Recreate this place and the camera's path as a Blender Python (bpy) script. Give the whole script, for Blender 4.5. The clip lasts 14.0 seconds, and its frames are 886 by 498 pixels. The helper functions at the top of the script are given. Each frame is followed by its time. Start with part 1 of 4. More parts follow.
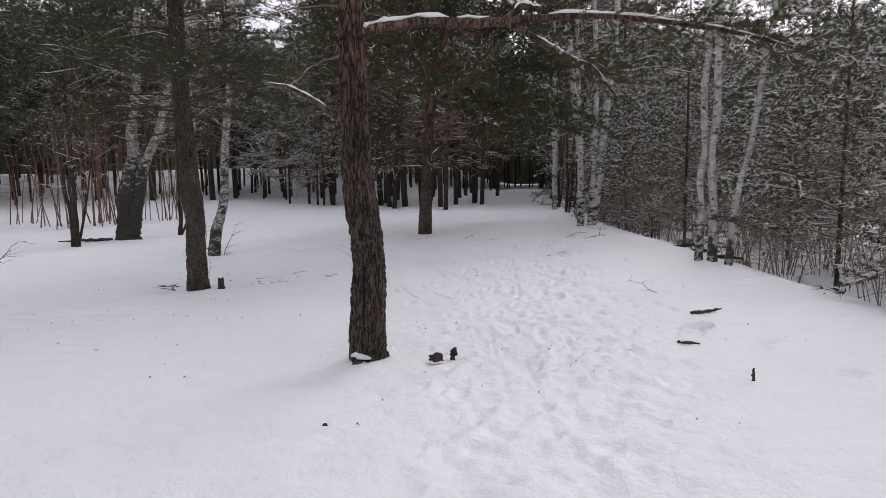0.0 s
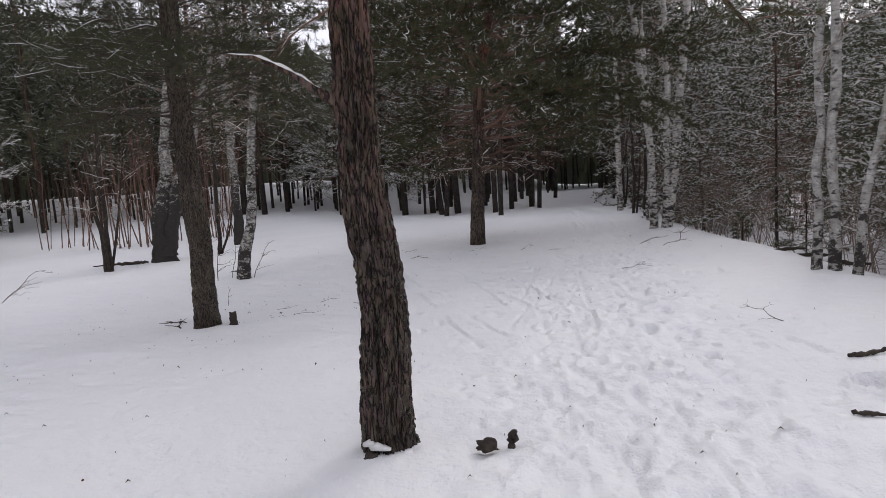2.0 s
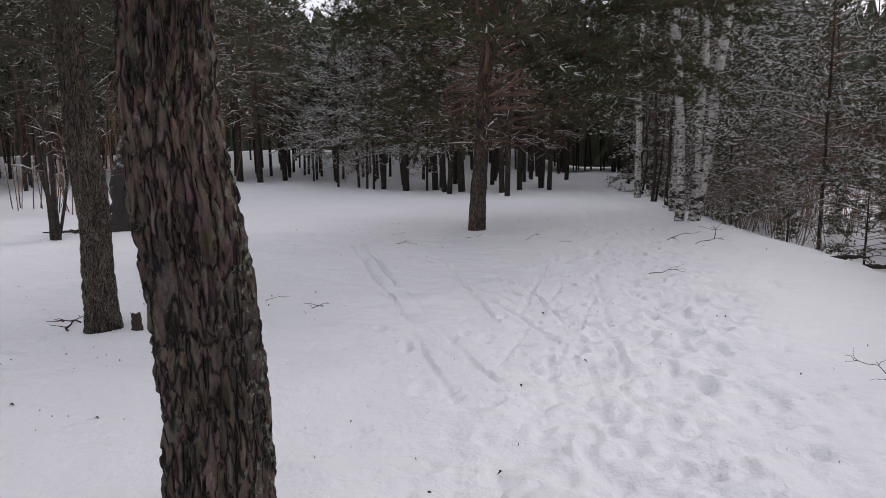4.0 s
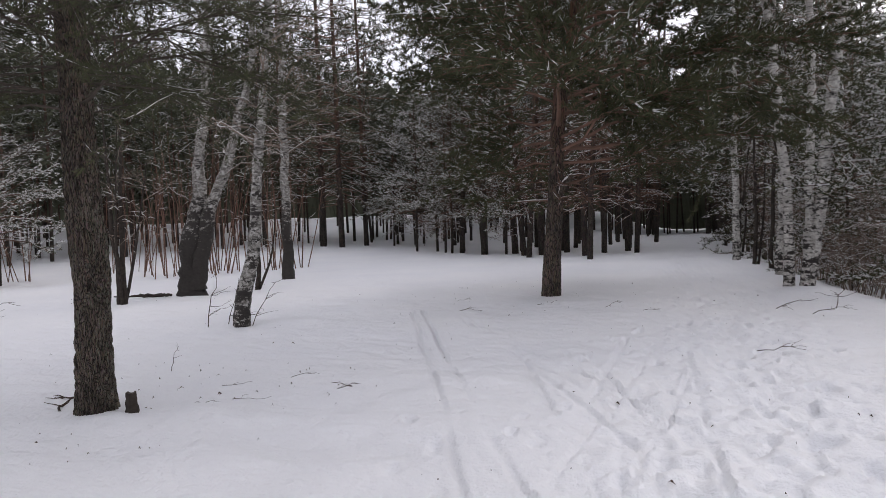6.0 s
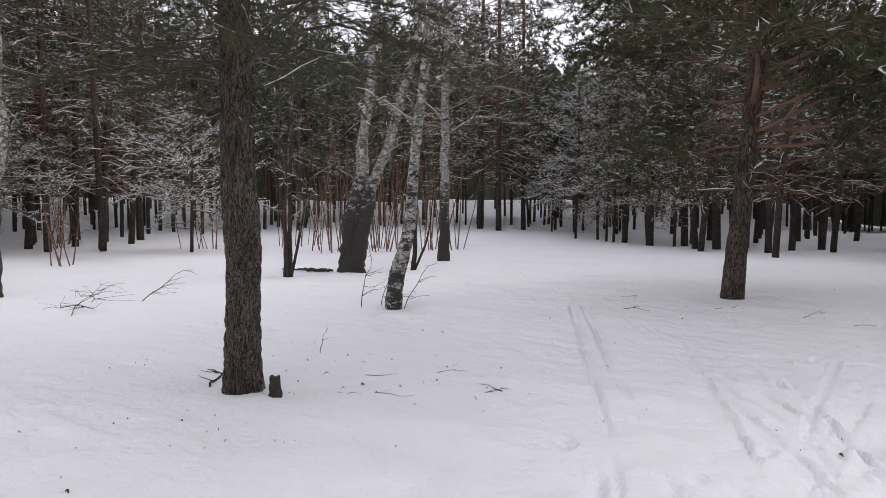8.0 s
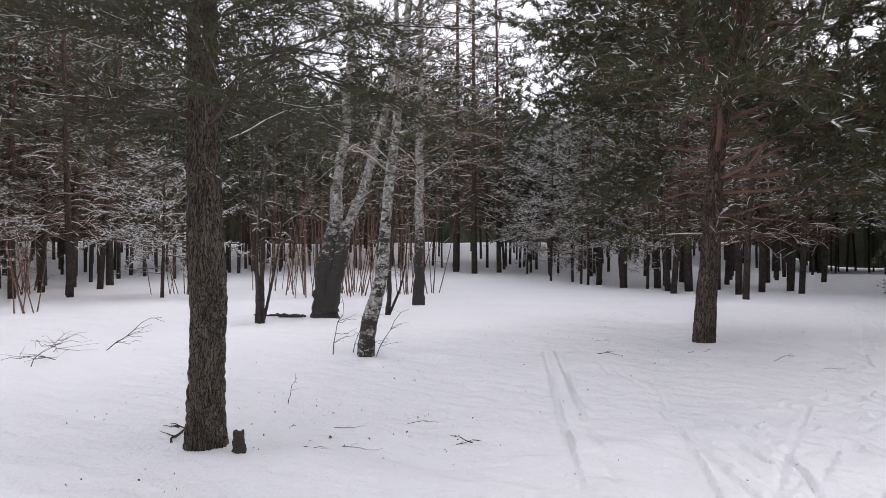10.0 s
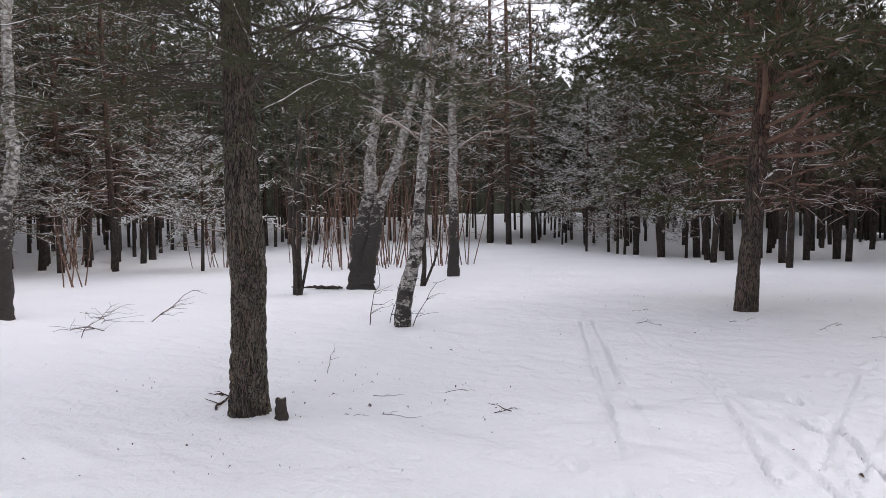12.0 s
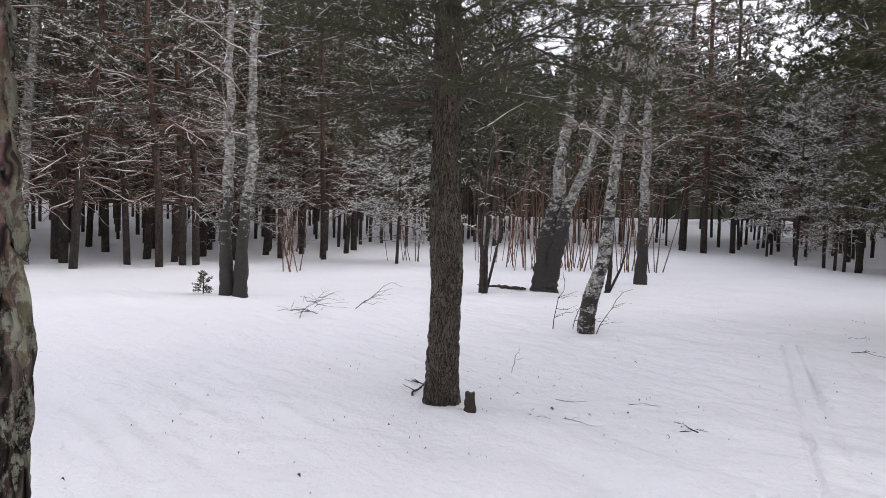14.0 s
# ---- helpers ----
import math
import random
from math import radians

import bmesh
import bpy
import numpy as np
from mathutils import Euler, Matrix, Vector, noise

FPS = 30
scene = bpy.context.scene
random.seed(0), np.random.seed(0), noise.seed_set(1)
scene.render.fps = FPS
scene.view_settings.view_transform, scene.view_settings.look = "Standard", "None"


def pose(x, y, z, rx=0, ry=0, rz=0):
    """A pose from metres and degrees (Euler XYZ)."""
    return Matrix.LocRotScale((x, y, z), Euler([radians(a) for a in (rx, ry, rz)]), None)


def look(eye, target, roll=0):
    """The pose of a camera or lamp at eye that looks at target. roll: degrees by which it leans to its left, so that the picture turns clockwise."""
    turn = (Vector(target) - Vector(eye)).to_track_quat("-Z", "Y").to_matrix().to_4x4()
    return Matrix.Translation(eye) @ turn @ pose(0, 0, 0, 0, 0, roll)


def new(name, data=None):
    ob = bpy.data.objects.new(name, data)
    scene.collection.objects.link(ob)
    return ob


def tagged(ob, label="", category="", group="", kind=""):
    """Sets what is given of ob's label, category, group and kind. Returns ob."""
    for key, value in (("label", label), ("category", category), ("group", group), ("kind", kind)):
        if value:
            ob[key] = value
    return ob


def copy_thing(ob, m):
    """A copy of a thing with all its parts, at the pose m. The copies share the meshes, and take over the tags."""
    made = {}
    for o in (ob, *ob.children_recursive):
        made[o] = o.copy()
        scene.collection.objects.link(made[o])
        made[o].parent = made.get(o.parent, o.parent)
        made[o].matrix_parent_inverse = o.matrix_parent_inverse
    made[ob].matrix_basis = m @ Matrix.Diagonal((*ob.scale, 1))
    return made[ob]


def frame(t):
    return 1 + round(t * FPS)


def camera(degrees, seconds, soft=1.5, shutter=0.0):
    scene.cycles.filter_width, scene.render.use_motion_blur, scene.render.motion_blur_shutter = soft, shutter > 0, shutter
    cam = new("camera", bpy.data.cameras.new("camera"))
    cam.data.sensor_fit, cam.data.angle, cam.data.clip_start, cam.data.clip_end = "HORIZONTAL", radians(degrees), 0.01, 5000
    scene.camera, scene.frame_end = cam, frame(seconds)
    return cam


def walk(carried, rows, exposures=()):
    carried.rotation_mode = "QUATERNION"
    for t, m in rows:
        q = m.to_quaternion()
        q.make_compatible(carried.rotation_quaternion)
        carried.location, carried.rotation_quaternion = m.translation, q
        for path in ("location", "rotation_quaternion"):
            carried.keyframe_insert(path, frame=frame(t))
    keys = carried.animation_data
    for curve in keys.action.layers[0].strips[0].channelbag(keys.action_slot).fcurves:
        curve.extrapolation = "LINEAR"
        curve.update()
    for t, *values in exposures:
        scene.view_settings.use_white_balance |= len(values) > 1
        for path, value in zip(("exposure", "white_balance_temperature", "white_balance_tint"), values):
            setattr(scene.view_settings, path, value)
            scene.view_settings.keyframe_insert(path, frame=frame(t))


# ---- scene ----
cam = camera(70.5, 14.0, soft=0.75)
METRES, EYE, TILT, LEAN, TURN = 6.0, 1.5, -6.0, 0.0, 0.0
PATH = [
    (0, (0.517, 0.339, 1.602), (0.412, 2.323, 1.369), -1.6),
    (0.5, (0.516, 0.758, 1.571), (0.197, 2.721, 1.359), -3.8),
    (1, (0.418, 1.17, 1.621), (0.203, 3.158, 1.583), -2.3),
    (1.5, (0.416, 1.586, 1.604), (0.169, 3.567, 1.49), -2.8),
    (2, (0.491, 2.1, 1.585), (0.204, 4.068, 1.377), -4.2),
    (2.5, (0.427, 2.584, 1.572), (0.195, 4.546, 1.266), 0.4),
    (3, (0.466, 3.172, 1.569), (0.134, 5.131, 1.347), -2.0),
    (5.5, (0.508, 5.032, 1.455), (0.243, 6.975, 1.063), -0.2),
    (6, (0.637, 5.276, 1.425), (0.063, 7.191, 1.356), -2.1),
    (6.5, (0.636, 5.512, 1.404), (0.294, 7.475, 1.227), -1.2),
    (7, (0.424, 5.712, 1.441), (-0.004, 7.658, 1.263), 2.4),
    (7.5, (0.336, 5.843, 1.447), (-0.687, 7.555, 1.288), -0.1),
    (10, (0.387, 5.93, 1.508), (-0.575, 7.683, 1.53), -0.1),
    (10.5, (0.377, 5.941, 1.498), (-0.61, 7.68, 1.5), -0.2),
    (11, (0.391, 5.941, 1.497), (-0.584, 7.687, 1.489), -0.5),
    (11.5, (0.363, 5.953, 1.491), (-0.634, 7.687, 1.435), -0.4),
    (12, (0.351, 5.949, 1.486), (-0.704, 7.647, 1.419), -0.8),
    (12.5, (0.353, 5.948, 1.488), (-0.712, 7.639, 1.412), 0.2),
    (13, (0.354, 5.945, 1.485), (-0.708, 7.638, 1.425), 0.1),
    (13.5, (0.429, 5.747, 1.562), (-1.028, 7.116, 1.516), 1.0),
    (14, (0.444, 5.719, 1.567), (-1.05, 7.046, 1.494), 1.6),
]
walk(cam, [(t, look(eye, target, roll)) for t, eye, target, roll in PATH],
     [(0, -0.06, 6545, 14), (1.5, -0.04, 6550, 14), (3, -0.16, 6510, 14), (5.5, 0.0, 6510, 14), (7, 0.14, 6550, 14), (10, 0.41, 6510, 14), (13, 0.4, 6500, 14), (14, 0.4, 6500, 14)])

# ---- world and light: flat overcast winter day ----
world = bpy.data.worlds.new("overcast_sky")
scene.world = world
world.use_nodes = True
wn, wl = world.node_tree.nodes, world.node_tree.links
wn.clear()
w_out = wn.new("ShaderNodeOutputWorld")
w_bg = wn.new("ShaderNodeBackground")
w_sky = wn.new("ShaderNodeTexSky")
w_sky.sky_type, w_sky.sun_disc = "NISHITA", False
w_sky.sun_elevation, w_sky.sun_rotation = radians(39), radians(31)
w_sky.dust_density = 4.0
w_mix = wn.new("ShaderNodeMix")
w_mix.data_type = "RGBA"
w_mix.inputs[0].default_value = 0.85          # cloud cover over the blue
w_mix.inputs[7].default_value = (8.4, 8.55, 9.2, 1)
wl.new(w_sky.outputs[0], w_mix.inputs[6])
wl.new(w_mix.outputs[2], w_bg.inputs[0])
w_bg.inputs[1].default_value = 0.13
wl.new(w_bg.outputs[0], w_out.inputs[0])

sun_data = bpy.data.lights.new("sun", "SUN")
sun_data.energy, sun_data.angle, sun_data.color = 0.9, radians(30), (1.0, 0.97, 0.93)
sun = new("sun", sun_data)
sun.matrix_world = look((18, 30, 28), (0, 0, 0), 0)
scene.view_settings.exposure = 0.0


# ---- materials ----
def material(name, rough=0.8):
    m = bpy.data.materials.new(name)
    m.use_nodes = True
    b = m.node_tree.nodes["Principled BSDF"]
    b.inputs["Roughness"].default_value = rough
    b.inputs["Specular IOR Level"].default_value = 0.25
    return m, m.node_tree.nodes, m.node_tree.links, b


def coords(n, l, scale, space="Object"):
    c, m = n.new("ShaderNodeTexCoord"), n.new("ShaderNodeMapping")
    m.inputs["Scale"].default_value = scale
    l.new(c.outputs[space], m.inputs[0])
    return m.outputs[0]


def noise_tex(n, l, vec, scale, detail=4.0, rough=0.55):
    t = n.new("ShaderNodeTexNoise")
    t.inputs["Scale"].default_value, t.inputs["Detail"].default_value = scale, detail
    t.inputs["Roughness"].default_value = rough
    l.new(vec, t.inputs["Vector"])
    return t.outputs["Fac"]


def ramp(n, l, fac, *stops):
    r = n.new("ShaderNodeValToRGB")
    e = r.color_ramp.elements
    while len(e) < len(stops):
        e.new(0.5)
    for k, (p, c) in enumerate(stops):
        e[k].position, e[k].color = p, (*c, 1) if len(c) == 3 else c
    l.new(fac, r.inputs[0])
    return r.outputs[0]


def mix(n, l, fac, a, b, mode="MIX"):
    m = n.new("ShaderNodeMix")
    m.data_type, m.blend_type = "RGBA", mode
    for k, v in ((0, fac), (6, a), (7, b)):
        if isinstance(v, (int, float)):
            m.inputs[k].default_value = v
        elif isinstance(v, tuple):
            m.inputs[k].default_value = (*v, 1)
        else:
            l.new(v, m.inputs[k])
    return m.outputs[2]


def bump(n, l, b, height, strength, distance):
    u = n.new("ShaderNodeBump")
    u.inputs["Strength"].default_value, u.inputs["Distance"].default_value = strength, distance
    l.new(height, u.inputs["Height"])
    l.new(u.outputs[0], b.inputs["Normal"])


def make_snow():
    m, n, l, b = material("snow", 0.55)
    v = coords(n, l, (1, 1, 1))
    big, mid, fine = noise_tex(n, l, v, 0.35, 3), noise_tex(n, l, v, 4.5, 4, 0.5), noise_tex(n, l, v, 60.0, 4)
    c = ramp(n, l, big, (0.3, (0.80, 0.805, 0.83)), (0.7, (0.85, 0.85, 0.86)))
    # needle litter and bark dust lying thinly on the crust
    dust = ramp(n, l, noise_tex(n, l, v, 23.0, 6, 0.7), (0.66, (0, 0, 0)), (0.8, (0.35, 0.35, 0.35)))
    c = mix(n, l, dust, c, (0.55, 0.52, 0.5))
    l.new(c, b.inputs["Base Color"])
    b.inputs["Specular IOR Level"].default_value = 0.2
    bump(n, l, b, mix(n, l, 0.08, mix(n, l, 0.3, mid, noise_tex(n, l, v, 17.0, 5, 0.6)), fine), 1.0, 0.075)
    return m


def make_bark(name, low, dark, high, start, end, lichen=0.0, scale=1.0):
    """Scots pine bark: grey-brown plates low down, flaking red-brown above."""
    m, n, l, b = material(name, 0.92)
    v = coords(n, l, (1, 1, 0.22))
    warp = n.new("ShaderNodeTexNoise")
    warp.inputs["Scale"].default_value, warp.inputs["Detail"].default_value = 9.0, 4
    l.new(v, warp.inputs["Vector"])
    bent = n.new("ShaderNodeVectorMath")
    bent.operation = "MULTIPLY_ADD"
    l.new(warp.outputs["Color"], bent.inputs[0])
    bent.inputs[1].default_value = (0.22, 0.22, 0.22)
    l.new(v, bent.inputs[2])
    cell = n.new("ShaderNodeTexVoronoi")
    cell.feature = "DISTANCE_TO_EDGE"
    cell.inputs["Scale"].default_value = 24 * scale
    l.new(bent.outputs[0], cell.inputs["Vector"])
    flake = n.new("ShaderNodeTexVoronoi")
    flake.inputs["Scale"].default_value = 60 * scale
    l.new(bent.outputs[0], flake.inputs["Vector"])
    grain = noise_tex(n, l, bent.outputs[0], 48 * scale, 7, 0.7)
    fibre = noise_tex(n, l, coords(n, l, (1, 1, 0.2)), 85 * scale, 5, 0.65)
    patch = noise_tex(n, l, coords(n, l, (1, 1, 0.5)), 5.0, 4)
    sep = n.new("ShaderNodeSeparateXYZ")
    c = n.new("ShaderNodeTexCoord")
    l.new(c.outputs["Object"], sep.inputs[0])
    rise = n.new("ShaderNodeMapRange")
    rise.inputs["From Min"].default_value, rise.inputs["From Max"].default_value = start, end
    l.new(sep.outputs["Z"], rise.inputs["Value"])
    col = mix(n, l, rise.outputs[0], low, high)
    col = mix(n, l, ramp(n, l, patch, (0.38, (0, 0, 0)), (0.62, (0.7, 0.7, 0.7))), col, tuple(x * 0.5 for x in low))
    col = mix(n, l, ramp(n, l, cell.outputs["Distance"], (0.0, (0.95, 0.95, 0.95)), (0.04, (0.75, 0.75, 0.75)), (0.115, (0, 0, 0))), col, dark)
    tone = mix(n, l, 0.5, ramp(n, l, grain, (0.32, (0.25, 0.25, 0.25)), (0.66, (1.4, 1.4, 1.4))), ramp(n, l, fibre, (0.36, (0.3, 0.3, 0.3)), (0.64, (1.4, 1.4, 1.4))))
    col = mix(n, l, 1.0, col, tone, "MULTIPLY")
    col = mix(n, l, 0.25, col, mix(n, l, 1.0, col, flake.outputs["Color"], "MULTIPLY"))
    if lichen:
        # crusts of lichen, thicker on the damp north side
        damp = n.new("ShaderNodeMath")
        damp.operation = "MULTIPLY_ADD"
        l.new(sep.outputs["Y"], damp.inputs[0])
        damp.inputs[1].default_value = 0.55
        l.new(noise_tex(n, l, coords(n, l, (1, 1, 0.7)), 34.0, 8, 0.75), damp.inputs[2])
        spots = ramp(n, l, damp.outputs[0], (0.545, (0, 0, 0)), (0.585, (lichen, lichen, lichen)))
        down = n.new("ShaderNodeMath")
        down.operation = "SUBTRACT"
        down.inputs[0].default_value = 1.0
        l.new(rise.outputs[0], down.inputs[1])
        low_spots = mix(n, l, down.outputs[0], (0, 0, 0), spots)
        col = mix(n, l, low_spots, col, mix(n, l, grain, (0.1, 0.11, 0.08), (0.34, 0.35, 0.28)))
    l.new(col, b.inputs["Base Color"])
    h = mix(n, l, 0.5, ramp(n, l, cell.outputs["Distance"], (0.0, (0, 0, 0)), (0.15, (1, 1, 1))), mix(n, l, 0.5, grain, fibre))
    bump(n, l, b, h, 1.0, 0.02)
    return m


def make_birch(name, dark, top, pale=1.0, bars=0.9, mottle=0.5):
    """Birch bark: pale and papery, with black bars, lichen mottling and a black cracked foot."""
    m, n, l, b = material(name, 0.7)
    v = coords(n, l, (1, 1, 1))
    streak = noise_tex(n, l, coords(n, l, (2.2, 2.2, 15)), 1.9, 6, 0.75)
    black = noise_tex(n, l, coords(n, l, (1.0, 1.0, 1.9)), 5.5, 7, 0.72)
    blot = noise_tex(n, l, coords(n, l, (1, 1, 1.5)), 13.0, 7, 0.75)
    sep = n.new("ShaderNodeSeparateXYZ")
    l.new(v, sep.inputs[0])
    low = n.new("ShaderNodeMapRange")
    low.inputs["From Min"].default_value, low.inputs["From Max"].default_value = 0.15, top
    low.inputs["To Min"].default_value, low.inputs["To Max"].default_value = dark, -0.04
    l.new(sep.outputs["Z"], low.inputs["Value"])
    wide = n.new("ShaderNodeMapRange")
    wide.inputs["From Min"].default_value, wide.inputs["From Max"].default_value = 0.32, 0.68
    l.new(black, wide.inputs["Value"])
    add = n.new("ShaderNodeMath")
    l.new(wide.outputs[0], add.inputs[0])
    l.new(low.outputs[0], add.inputs[1])
    white = ramp(n, l, noise_tex(n, l, v, 9.0, 5), (0.3, (0.36 * pale, 0.34 * pale, 0.31 * pale)), (0.7, (0.74 * pale, 0.72 * pale, 0.68 * pale)))
    c = mix(n, l, ramp(n, l, blot, (0.44, (0, 0, 0)), (0.56, (mottle,) * 3)), white, (0.1, 0.09, 0.075))
    c = mix(n, l, ramp(n, l, streak, (0.54, (0, 0, 0)), (0.6, (bars,) * 3)), c, (0.06, 0.052, 0.046))
    foot = mix(n, l, blot, (0.012, 0.01, 0.009), (0.07, 0.062, 0.055))
    c = mix(n, l, ramp(n, l, add.outputs[0], (0.64, (0, 0, 0)), (0.72, (1, 1, 1))), c, foot)
    l.new(c, b.inputs["Base Color"])
    bump(n, l, b, mix(n, l, 0.5, add.outputs[0], blot), 0.9, 0.03)
    return m


def make_plain(name, a, c, scale, rough=0.85, vary=0.0):
    m, n, l, b = material(name, rough)
    v = coords(n, l, (1, 1, 1))
    col = ramp(n, l, noise_tex(n, l, v, scale, 4), (0.3, a), (0.7, c))
    if vary:
        geo = n.new("ShaderNodeNewGeometry")
        col = mix(n, l, 1.0, col, ramp(n, l, geo.outputs["Random Per Island"], (0.0, (1 - vary,) * 3), (1.0, (1, 1, 1))), "MULTIPLY")
    l.new(col, b.inputs["Base Color"])
    return m


SNOW = make_snow()
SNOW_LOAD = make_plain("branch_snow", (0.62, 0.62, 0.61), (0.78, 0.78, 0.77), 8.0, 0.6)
BARK_NEAR = make_bark("furrowed_pine_bark", (0.15, 0.116, 0.097), (0.014, 0.011, 0.01), (0.21, 0.125, 0.092), 1.2, 2.8, 0.85, 0.85)
BARK_GREY = make_bark("grey_pine_bark", (0.19, 0.155, 0.125), (0.018, 0.015, 0.012), (0.17, 0.12, 0.09), 1.5, 6.0, 0.45, 1.9)
BARK_RED = make_bark("red_pine_bark", (0.15, 0.118, 0.095), (0.02, 0.016, 0.014), (0.23, 0.105, 0.06), 2.2, 5.0, 0.2, 0.8)
BARK_FAR = make_bark("plantation_pine_bark", (0.095, 0.076, 0.064), (0.035, 0.03, 0.026), (0.21, 0.12, 0.086), 1.6, 5.5, 0.0, 0.7)
BIRCH = make_birch("birch_bark", 0.2, 2.2, 1.08, 0.9, 0.25)
BIRCH_OLD = make_birch("old_birch_bark", 0.95, 2.7, 0.75, 0.6, 0.9)
BIRCH_GREY = make_birch("grey_birch_bark", 0.3, 2.4, 0.85, 0.65, 0.85)
BIRCH_PALE = make_birch("pale_birch_bark", 0.3, 1.2, 0.8, 0.5, 0.3)
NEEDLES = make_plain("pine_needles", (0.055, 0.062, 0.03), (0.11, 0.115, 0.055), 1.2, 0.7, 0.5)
# far needles paler than near ones: missing light in the far wood put into colour
NEEDLES_FAR_LIFTED = make_plain("lifted_far_pine_needles", (0.085, 0.092, 0.06), (0.125, 0.132, 0.09), 0.6, 0.8, 0.45)
TWIG = make_plain("dead_twigs", (0.14, 0.082, 0.06), (0.26, 0.155, 0.115), 2.0, 0.9, 0.4)
GREY_TWIG = make_plain("grey_twigs", (0.06, 0.048, 0.04), (0.11, 0.088, 0.072), 3.0, 0.9, 0.4)
RED_BRUSH = make_plain("red_willow_twigs", (0.16, 0.085, 0.07), (0.28, 0.15, 0.125), 1.5, 0.9, 0.4)
STRAW = make_plain("dry_reed_stalks", (0.3, 0.23, 0.17), (0.5, 0.41, 0.32), 1.5, 0.9, 0.4)
BRUSH = make_plain("shrub_twigs", (0.21, 0.165, 0.135), (0.36, 0.285, 0.235), 1.5, 0.9, 0.4)
DARK_WOOD = make_plain("dark_wet_wood", (0.022, 0.018, 0.016), (0.065, 0.052, 0.042), 14.0, 0.9)
DRY_WOOD = make_plain("pale_dry_wood", (0.16, 0.11, 0.08), (0.3, 0.23, 0.17), 14.0, 0.9)
LITTER = make_plain("bark_litter", (0.03, 0.022, 0.018), (0.09, 0.06, 0.045), 6.0, 0.9)


# ---- mesh tools ----
RNG = np.random.default_rng(7)


class Soup:
    """Vertices and faces of one mesh in the making."""

    def __init__(self):
        self.v, self.f, self.n = [], [], 0

    def add(self, verts, faces):
        self.v.append(np.asarray(verts, float).reshape(-1, 3))
        self.f.extend([[i + self.n for i in q] for q in faces])
        self.n += len(self.v[-1])

    def tube(self, pts, radii, sides=5, cap=True):
        pts = np.asarray(pts, float)
        k = len(pts)
        t = np.gradient(pts, axis=0)
        t /= np.linalg.norm(t, axis=1)[:, None] + 1e-9
        ref = np.array((1.0, 0.13, 0.07)) if abs(t[0][2]) > 0.7 else np.array((0.05, 0.1, 1.0))
        u = np.cross(t, ref)
        u /= np.linalg.norm(u, axis=1)[:, None] + 1e-9
        w = np.cross(t, u)
        a = np.arange(sides) * 2 * np.pi / sides
        r = np.asarray(radii, float)[:, None, None]
        ring = pts[:, None] + r * (np.cos(a)[None, :, None] * u[:, None] + np.sin(a)[None, :, None] * w[:, None])
        faces = []
        for i in range(k - 1):
            for j in range(sides):
                p, q = i * sides + j, i * sides + (j + 1) % sides
                faces.append((p, q, q + sides, p + sides))
        if cap:
            faces.append(tuple(range(sides))[::-1])
            faces.append(tuple((k - 1) * sides + j for j in range(sides)))
        self.add(ring.reshape(-1, 3), faces)

    def blades(self, p, d, k, length, width, spread, rng):
        """k thin needles at each place p, fanned about the way d."""
        p, d = np.asarray(p, float), np.asarray(d, float)
        if not len(p):
            return
        n = len(p)
        q = d[:, None] + spread * rng.normal(size=(n, k, 3))
        q /= np.linalg.norm(q, axis=2)[..., None] + 1e-9
        s = np.cross(q, rng.normal(size=(n, k, 3)))
        s *= 0.5 * width / (np.linalg.norm(s, axis=2)[..., None] + 1e-9)
        ln = length * rng.uniform(0.7, 1.25, (n, k, 1))
        o = p[:, None] + q * 0.1 * ln
        tri = np.stack((o - s, o + s, o + q * ln), axis=2).reshape(-1, 3)
        base = self.n
        self.v.append(tri)
        self.n += len(tri)
        self.f.extend([(base + 3 * i, base + 3 * i + 1, base + 3 * i + 2) for i in range(len(tri) // 3)])

    def mesh(self, name, mat, smooth=True):
        me = bpy.data.meshes.new(name)
        v = np.concatenate(self.v) if self.v else np.zeros((0, 3))
        me.from_pydata(v.tolist(), [], self.f)
        me.materials.append(mat)
        if smooth:
            me.polygons.foreach_set("use_smooth", [True] * len(me.polygons))
        return me


def part(name, soup, mat, parent, label="", smooth=True, kind=""):
    """One mesh under a thing or under a part."""
    ob = tagged(new(name, soup.mesh(name, mat, smooth)), kind=kind)
    ob.parent = parent
    if label:
        ob["label"] = label
    return ob


def thing(name, loc, label, category, group="", kind=""):
    ob = new(name)
    ob.location = loc
    return tagged(ob, label, category, group, kind)


def lattice(x, y, size, seed):
    """Smooth value noise in -1..1 on arrays."""
    tab = np.random.default_rng(seed).uniform(-1, 1, (128, 128))
    u, w = np.asarray(x, float) / size + 500.3, np.asarray(y, float) / size + 500.7
    i, j = np.floor(u).astype(int), np.floor(w).astype(int)
    a, b = u - i, w - j
    a, b = a * a * (3 - 2 * a), b * b * (3 - 2 * b)
    g = lambda p, q: tab[p % 128, q % 128]
    return (g(i, j) * (1 - a) + g(i + 1, j) * a) * (1 - b) + (g(i, j + 1) * (1 - a) + g(i + 1, j + 1) * a) * b


def step(e0, e1, x):
    t = np.clip((np.asarray(x, float) - e0) / (e1 - e0), 0, 1)
    return t * t * (3 - 2 * t)


# ---- the lie of the land ----
def crest(y):
    """x of the edge where the trail's shelf falls away to the low ground."""
    return np.interp(y, (-40, 4, 7.5, 9.4, 12, 15, 18, 20, 28, 53, 120), (4.2, 4.7, 4.9, 4.95, 4.8, 4.65, 4.4, 4.25, 4.4, 6.6, 13))


